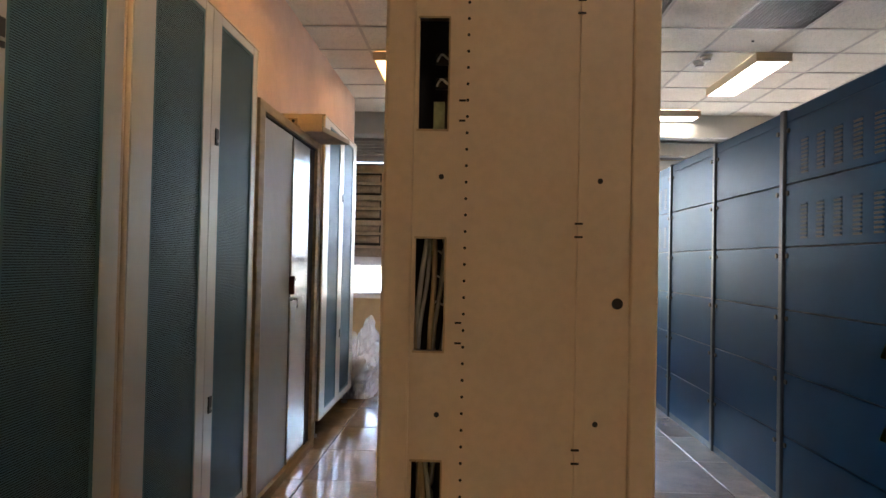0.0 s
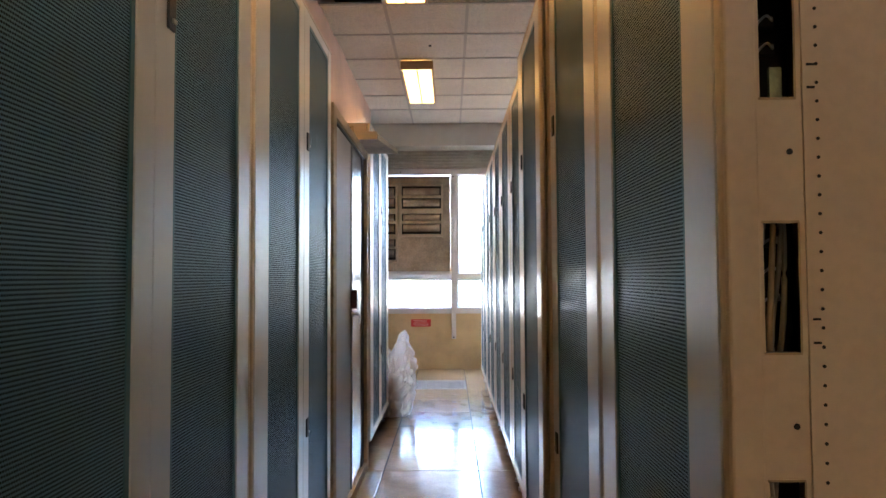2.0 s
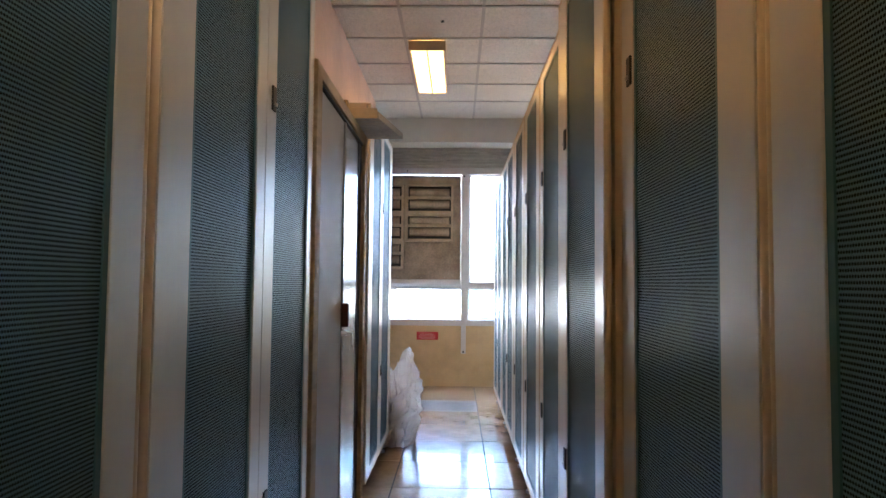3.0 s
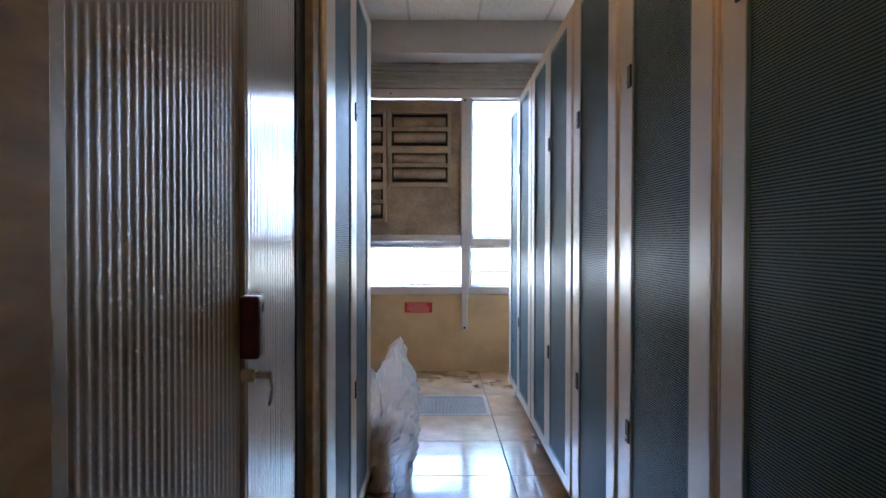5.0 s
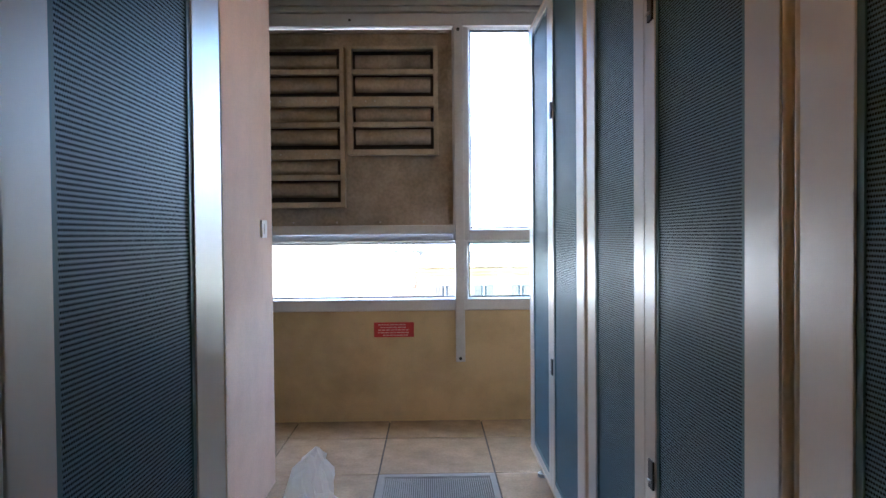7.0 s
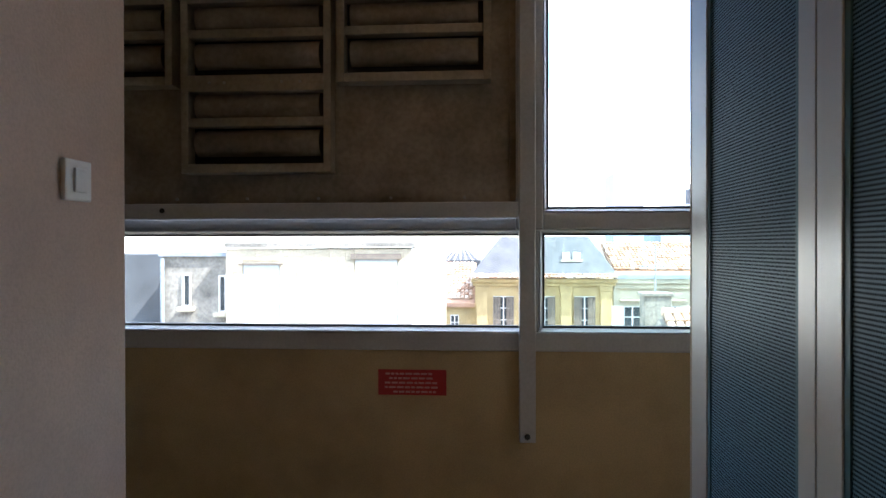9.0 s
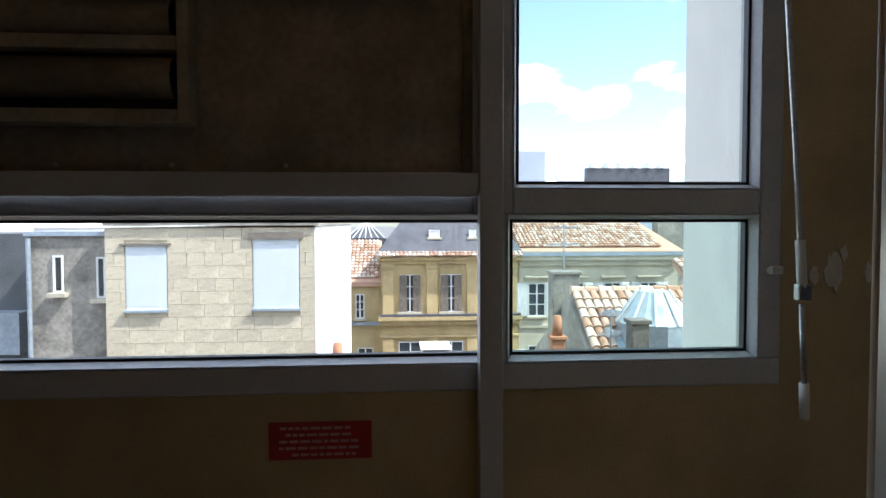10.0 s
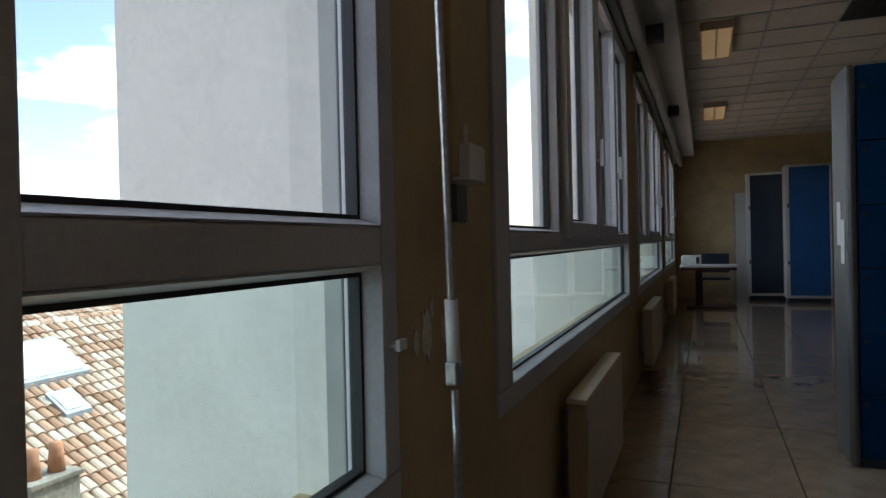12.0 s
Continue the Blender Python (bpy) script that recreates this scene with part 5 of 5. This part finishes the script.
for k in range(4):
    bm.faces.new((bv[k], bv[(k + 1) % 4], tv[(k + 1) % 4], tv[k]))
bm.faces.new(bv[::-1])
part("mansard", bm, M_SLATE, gold, "dark slate mansard roof")
canal_tiles("eave_tiles", (-1.2, YY - 0.1, -0.42), (1, 0, 0), (0, -1, -0.45), 8.2, 0.75, gold)
for x in (1.7, 4.0, 4.6):
    framed_opening(gold, x, x + (0.62 if x < 3 else 0.42), 0.35, 0.78, YY + 0.25, M_BLIND, False)
# annex with a glazed lantern
annex = thing("golden_annex", (-2.2, 49, -14), "low golden stone annex with a clay tile roof", "house")
part("wall", boxes((-3.6, -1.05, YY + 0.6, 52, -14, -2.2)), M_YSTONE, annex)
part("roof", slab([(-3.6, YY + 0.4, -2.2), (-1.05, YY + 0.4, -2.2), (-1.05, 50, 0.05), (-3.6, 50, 0.05)]), M_ROOF, annex)
canal_tiles("roof_tiles", (-3.6, 50, 0.05), (1, 0, 0), (0, -4.6, -2.25), 2.55, 5.0, annex)
framed_opening(annex, -2.5, -2.0, -4.3, -2.9, YY + 0.6, M_ROOMDARK, True)
part("string", boxes((-3.6, -1.05, YY + 0.45, YY + 0.6, -4.7, -4.5)), M_ZINC, annex)
framed_opening(annex, -2.4, -1.5, -7.6, -6.0, YY + 0.6, M_ROOMDARK, True)
lantern = thing("roof_lantern", (-2.0, 52, 0.0), "pyramid glass lantern with white bars", "lantern")
apex, ring = (-2.1, 52, 1.35), [(-3.4, 51, 0.2), (-0.9, 51, 0.2), (-0.9, 53, 0.2), (-3.4, 53, 0.2)]
bm = bmesh.new()
av = bm.verts.new(apex)
rv = [bm.verts.new(p) for p in ring]
for k in range(4):
    bm.faces.new((rv[k], rv[(k + 1) % 4], av))
part("glazing", bm, M_SLATE, lantern)
bm = bmesh.new()
for q in range(7):
    rod(bm, (-3.4 + 2.5 * q / 6, 50.98, 0.2), apex, 0.035, 6)
part("glazing_bar", bm, M_WSHUTTER, lantern)
part("kerb", boxes((-3.5, -0.8, 50.9, 53.1, -0.6, 0.2)), M_SLATE, lantern)

# pale house
pale = thing("pale_house", (11.5, 50, -14), "pale limestone house with white shutters and clay roof", "house")
part("wall", boxes((6.86, 16.27, YY, 54, -14, -1.0)), M_PALESTONE, pale)
bm = bmesh.new()
box(bm, 6.86, 16.45, YY - 0.4, YY, -1.0, -0.62, 0.03)
box(bm, 6.86, 16.35, YY - 0.2, YY, -1.3, -1.0, 0.03)
box(bm, 6.86, 16.3, YY - 0.1, YY, -4.9, -4.7, 0.03)
part("cornice", bm, M_PALESTONE, pale)
part("gutter", boxes((6.86, 16.45, YY - 0.5, YY - 0.4, -0.72, -0.5)), M_ZINC, pale)
part("roof", slab([(6.86, YY - 0.4, -0.45), (16.45, YY - 0.4, -0.45), (15.4, 49.5, 1.3), (6.86, 49.5, 1.3)]), M_ROOF, pale)
canal_tiles("roof_tiles", (6.9, 49.5, 1.32), (1, 0, 0), (0, -4.9, -1.75), 8.6, 5.0, pale)
for x in (7.4, 9.65, 11.85, 14.0):
    framed_opening(pale, x, x + 1.0, -4.2, -2.3, YY - 0.02, M_ROOMDARK, True)
    framed_opening(pale, x, x + 1.0, -8.0, -5.9, YY - 0.02, M_ROOMDARK, True)
    bm = bmesh.new()
    box(bm, x - 0.2, x + 1.2, YY - 0.25, YY, -2.0, -1.9, 0.01)
    part("hood", bm, M_PALESTONE, pale)
    for a in (x - 0.66, x + 1.04):
        for zz in (-4.2, -8.0):
            bm = bmesh.new()
            box(bm, a, a + 0.62, YY - 0.08, YY - 0.03, zz, zz + 1.9, 0.01)
            for q in range(12):
                box(bm, a + 0.06, a + 0.56, YY - 0.1, YY - 0.08, zz + 0.1 + q * 0.15, zz + 0.17 + q * 0.15)
            part("shutter", bm, M_WSHUTTER, pale, "white louvred shutter")

# big clay roof below the window
RIDGE_Y, RIDGE_Z, K = 26.0, -0.80, 0.643


def roof_z(y):
    return RIDGE_Z - K * (RIDGE_Y - y)


roofh = thing("tiled_house", (12, 22, -14), "low stone house under a broad clay tile roof", "house")
EY = 13.5
part("roof", slab([(4.75, EY, roof_z(EY)), (26, EY, roof_z(EY)), (26, RIDGE_Y, RIDGE_Z), (4.75, RIDGE_Y, RIDGE_Z)]), M_ROOF, roofh)
canal_tiles("roof_tiles", (4.7, RIDGE_Y, RIDGE_Z), (1, 0, 0), (0, -1, -K), 20, (RIDGE_Y - EY) * math.hypot(1, K), roofh, 0.25, 0.38)
bm = bmesh.new()
x = 4.7
while x < 26:
    rod(bm, (x, RIDGE_Y + 0.05, RIDGE_Z + 0.06), (x + 0.42, RIDGE_Y + 0.05, RIDGE_Z + 0.05), 0.13, 8, 0.11)
    x += 0.40
part("ridge_tiles", bm, M_ROOF, roofh)
bm = bmesh.new()
g = [(4.6, EY, -14), (4.6, RIDGE_Y + 5, -14), (4.6, RIDGE_Y + 5, -3.6), (4.6, RIDGE_Y, RIDGE_Z - 0.12), (4.6, EY, roof_z(EY) - 0.12)]
a = [bm.verts.new(p) for p in g]
b = [bm.verts.new((p[0] + 0.3, p[1], p[2])) for p in g]
bm.faces.new(a)
bm.faces.new(b[::-1])
for k in range(5):
    bm.faces.new((a[k], a[(k + 1) % 5], b[(k + 1) % 5], b[k]))
part("gable_wall", bm, M_GREYSTONE, roofh)
part("back_wall", boxes((4.9, 26, RIDGE_Y + 0.1, RIDGE_Y + 0.5, -14, RIDGE_Z - 0.1)), M_GREYSTONE, roofh)


def roof_window(x0, x1, y0, y1, white=False):
    w = thing("roof_slab" if white else "roof_window", ((x0 + x1) / 2, (y0 + y1) / 2, roof_z((y0 + y1) / 2)), "white sheet-metal covered rooflight" if white else "zinc framed roof window in the tiles", "roof window")
    h = 0.22
    p = [(x0, y0, roof_z(y0) + h), (x1, y0, roof_z(y0) + h), (x1, y1, roof_z(y1) + h), (x0, y1, roof_z(y1) + h)]
    part("frame", slab(p), M_ZINC, w)
    t = 0.09
    q = [(x0 + t, y0 + t, roof_z(y0 + t) + h + 0.02), (x1 - t, y0 + t, roof_z(y0 + t) + h + 0.02), (x1 - t, y1 - t, roof_z(y1 - t) + h + 0.02), (x0 + t, y1 - t, roof_z(y1 - t) + h + 0.02)]
    bm = bmesh.new()
    bm.faces.new([bm.verts.new(v) for v in q])
    part("cover", bm, M_RENDER_AND_SUN if white else M_ROOFGLASS, w)


roof_window(8.0, 8.8, 22.6, 23.4)
roof_window(10.6, 11.3, 22.9, 23.6)
roof_window(6.6, 7.1, 20.6, 21.2)
roof_window(9.8, 12.2, 24.0, 25.3, True)

dome = thing("glass_lantern", (6.55, 24.4, -2.2), "ten-sided zinc and glass roof lantern", "lantern")
bm = bmesh.new()
bmesh.ops.create_cone(bm, cap_ends=True, segments=10, radius1=0.97, radius2=0.94, depth=1.5, matrix=Matrix.Translation((6.45, 24.4, -2.15)))
part("drum", bm, M_ZINC, dome)
bm = bmesh.new()
bmesh.ops.create_cone(bm, cap_ends=True, segments=10, radius1=0.97, radius2=0.40, depth=0.8, matrix=Matrix.Translation((6.45, 24.4, -1.0)))
part("glazing", bm, M_ROOFGLASS, dome)
bm = bmesh.new()
for k in range(10):
    c, s = math.cos(2 * math.pi * k / 10), math.sin(2 * math.pi * k / 10)
    rod(bm, (6.45 + 0.98 * c, 24.4 + 0.98 * s, -1.4), (6.45 + 0.41 * c, 24.4 + 0.41 * s, -0.58), 0.03, 6)
part("glazing_bar", bm, M_WSHUTTER, dome)
part("flashing", slab([(5.35, 23.3, roof_z(23.3) + 0.17), (7.75, 23.3, roof_z(23.3) + 0.17), (7.75, 24.2, roof_z(24.2) + 0.17), (5.35, 24.2, roof_z(24.2) + 0.17)]), M_ZINC, dome)


def chimney(x, y, w, d, ztop, zbase, pots, mat, label):
    c = thing("chimney", (x, y, zbase), label, "chimney", "chimneys on the roofs")
    bm = bmesh.new()
    box(bm, x - w / 2, x + w / 2, y - d / 2, y + d / 2, zbase, ztop, 0.02)
    part("stack", bm, mat, c)
    bm = bmesh.new()
    box(bm, x - w / 2 - 0.05, x + w / 2 + 0.05, y - d / 2 - 0.05, y + d / 2 + 0.05, ztop, ztop + 0.1, 0.02)
    part("cap", bm, mat, c)
    for k in range(pots):
        px = x + (k - (pots - 1) / 2) * w * 0.5
        bm = bmesh.new()
        rod(bm, (px, y, ztop + 0.1), (px, y, ztop + 0.62), 0.15, 12, 0.11)
        part("pot", bm, M_POT, c, "orange clay chimney pot", True)


chimney(5.5, 23.0, 0.42, 0.42, -1.22, -3.2, 0, M_SOOT, "slender grey stone chimney with a slotted cap")
chimney(7.85, 20.0, 0.95, 0.6, -2.85, -5.4, 2, M_GREYSTONE, "square stone chimney with two orange pots")
chimney(4.9, 19.6, 0.8, 0.6, -2.75, -6.0, 2, M_SOOT, "dark stone chimney with two orange pots")
chimney(4.75, 27.0, 0.8, 0.6, -0.35, -3.5, 0, M_GREYSTONE, "grey stone chimney on the gable")
chimney(4.0, 24.8, 0.35, 0.35, -1.9, -3.6, 1, M_POT, "short terracotta flue on the wall")
chimney(-1.75, 24.6, 0.35, 0.35, -2.5, -5.3, 1, M_POT, "short terracotta flue on the wall")

def aerial(x, y, z0, z1, turn):
    t = thing("television_aerial", (x, y, z0), "thin grey television aerial on a chimney", "aerial", "aerials on the roofs")
    bm = bmesh.new()
    rod(bm, (x, y, z0), (x, y, z1), 0.022, 8)
    part("mast", bm, M_ZINC, t)
    c, d = math.cos(turn), math.sin(turn)
    for h in (0.12, 0.62):
        bm = bmesh.new()
        rod(bm, (x - 0.55 * c, y - 0.55 * d, z1 - h), (x + 0.55 * c, y + 0.55 * d, z1 - h), 0.014, 6)
        part("boom", bm, M_ZINC, t)
        for k in range(7):
            q = -0.5 + k / 6
            bm = bmesh.new()
            rod(bm, (x + q * c - 0.24 * d, y + q * d + 0.24 * c, z1 - h + 0.016), (x + q * c + 0.24 * d, y + q * d - 0.24 * c, z1 - h + 0.016), 0.009, 6)
            part("element", bm, M_ZINC, t)


aerial(4.75, 27.0, -0.26, 1.15, 0.5)
aerial(5.05, 23.6, -3.0, -0.95, 1.1)

# low coped building in front
low = thing("coped_building", (1.2, 26, -14), "stained ochre stone building with a tiled coping", "building")
part("wall", boxes((-2.3, 4.55, 24.0, 24.35, -14, -2.58)), M_STAINED, low)
part("rear_roof", boxes((-2.3, 4.55, 24.36, 30, -14, -5.2)), M_GREYSTONE, low)
bm = bmesh.new()
x = -2.35
while x < 4.5:
    rod(bm, (x, 24.12, -2.52), (x + 0.4, 24.12, -2.51), 0.12, 8, 0.10)
    x += 0.38
part("coping_tiles", bm, M_ROOF, low)
for x in (1.45, 2.7):
    framed_opening(low, x, x + 0.6, -4.05, -3.05, 24.0, M_BLIND, False)
ac = thing("air_conditioner", (0.0, 23.8, -4.6), "white air conditioner unit on the stone wall", "air conditioner")
bm = bmesh.new()
box(bm, 0.36, 1.1, 23.6, 23.999, -3.92, -3.4, 0.03)
part("case", bm, M_RENDER_AND_SUN, ac)
bm = bmesh.new()
rod(bm, (0.62, 23.6, -3.66), (0.62, 23.58, -3.66), 0.2, 18)
part("fan_grille", bm, M_GREYSIDE, ac)
ac2 = thing("roof_unit", (1.9, 25, -2.8), "dark boxed unit with a white lid", "unit")
part("case", boxes((0.45, 1.1, 24.8, 25.4, -5.2, -2.12)), M_BLUEDARK, ac2)
part("lid", boxes((0.38, 1.17, 24.7, 25.5, -2.12, -2.04)), M_RENDER_AND_SUN, ac2)

# roofs behind and the far skyline
back = thing("tiled_house", (20, 35, -14), "distant low house under a clay tile roof", "house")
part("wall", boxes((12.2, 34, 31, 39, -14, -2.6)), M_PALESTONE, back)
part("roof", slab([(12.0, 30.5, -2.6), (34, 30.5, -2.6), (34, 36, -0.5), (12.0, 36, -0.5)]), M_ROOF, back)
canal_tiles("roof_tiles", (12.0, 36, -0.48), (1, 0, 0), (0, -5.5, -2.1), 20, 5.8, back, 0.3, 0.45)
chimney(14.0, 36, 1.0, 0.7, 0.1, -2.0, 3, M_POT, "brick chimney with three pots")
part("parapet", boxes((16.3, 40, 48, 49, -14, 1.2)), M_GREYSTONE, back)
far = thing("office_block", (17, 92, -14), "far pale office block on the skyline", "building")
part("wall", boxes((15.2, 18.9, 90, 96, -14, 10.2)), M_FAR, far)
far2 = thing("industrial_hall", (36, 96, -14), "far pale hall with roof vents", "building")
part("wall", boxes((21.5, 60, 92, 104, -14, 6.0)), M_FAR, far2)
part("roof", slab([(21.5, 92, 6.0), (60, 92, 6.0), (60, 100, 9.6), (21.5, 100, 9.6)]), M_FAR, far2)
part("plant_screen", boxes((24.5, 35.5, 91, 92, 6.4, 8.2)), M_SLATE, far2, "dark louvred plant screen")
for k in range(6):
    bm = bmesh.new()
    rod(bm, (25.5 + 1.8 * k, 91.5, 8.2), (25.5 + 1.8 * k, 91.5, 8.9), 0.75, 12)
    part("roof_fan", bm, M_RENDER_AND_SUN, far2)


# stone blocks of the house opposite
def stone_blocks():
    rng = random.Random(3)
    meshes = {}
    holes = ((-7.14, -6.08, -1.10, 0.67), (-3.95, -2.74, -1.10, 0.94))
    z = -4.2
    while z < SZ - 0.1:
        h = 0.33
        x = SX0 + rng.uniform(-0.3, 0)
        while x < SX1 - 0.05:
            w = rng.choice((0.45, 0.6, 0.75))
            a, b, c, d = max(x, SX0), min(x + w, SX1 - 0.03), z, min(z + h, SZ - 0.06)
            x += w
            pieces = [(a, b)]
            for hx0, hx1, hz0, hz1 in holes:
                if d > hz0 + 0.02 and c < hz1 - 0.02:
                    nxt = []
                    for p, q in pieces:
                        if q <= hx0 or p >= hx1:
                            nxt.append((p, q))
                        else:
                            if p < hx0 - 0.06:
                                nxt.append((p, hx0))
                            if q > hx1 + 0.06:
                                nxt.append((hx1, q))
                    pieces = nxt
            for p, q in pieces:
                key = (round(q - p, 2), round(d - c, 2))
                if key[0] < 0.08:
                    continue
                if key not in meshes:
                    bm = bmesh.new()
                    box(bm, 0.002, key[0] - 0.002, 0.0, 0.045, 0.002, key[1] - 0.002, 0.003)
                    me = bpy.data.meshes.new("stone")
                    bm.to_mesh(me)
                    bm.free()
                    me.materials.append(M_STONE)
                    meshes[key] = me
                ob = new("stone", meshes[key])
                ob.location = (p, SY + 0.015 + rng.uniform(-0.006, 0.006), c)
                ob.parent = house
                ob.matrix_parent_inverse = house.matrix_basis.inverted()
        z += h


stone_blocks()


# ---- floor tiles ----
def floor_tiles():
    bm = bmesh.new()
    box(bm, 0.004, 0.604, 0.004, 0.604, -0.012, 0.0, 0.0015)
    me = bpy.data.meshes.new("floor_tile")
    bm.to_mesh(me)
    bm.free()
    me.materials.append(M_TILE)
    rest = bmesh.new()
    for i in range(-6, 25):
        for j in range(-18, 3):
            x, y = -0.535 + 0.608 * i, 7.908 + 0.608 * j
            if x > EAST or x < -4.2 or y < -2.6 or y > WY:
                continue
            if i == 0 and j == 0:
                continue
            near = (-2 <= i <= 4 and j >= -14) or (5 <= i <= 21 and j >= -1)
            if near:
                ob = new("floor_tile", me)
                ob.location = (x, y, 0)
                ob.parent = floor
            else:
                box(rest, x + 0.003, x + 0.605, y + 0.003, y + 0.605, -0.012, 0.0)
    ob = link_mesh("floor_tile_field", rest, M_TILE)
    ob.parent = floor
    ob["kind"] = "stuff"
    g = thing("floor_grate", (-0.25, 8.2, 0), "slotted aluminium air grate set in the tiled floor", "grate")
    x0, x1, y0, y1 = -0.532, 0.070, 7.911, 8.513
    part("border", boxes((x0, x1, y0, y0 + 0.04, -0.012, 0), (x0, x1, y1 - 0.04, y1, -0.012, 0), (x0, x0 + 0.03, y0 + 0.04, y1 - 0.04, -0.012, 0), (x1 - 0.03, x1, y0 + 0.04, y1 - 0.04, -0.012, 0)), M_GRATE, g)
    n = 52
    w = (x1 - x0 - 0.06) / n
    for k in range(n):
        xa = x0 + 0.03 + k * w
        part("grate_bar", boxes((xa, xa + w * 0.55, y0 + 0.04, y1 - 0.04, -0.011, -0.001)), M_GRATE, g)


floor_tiles()
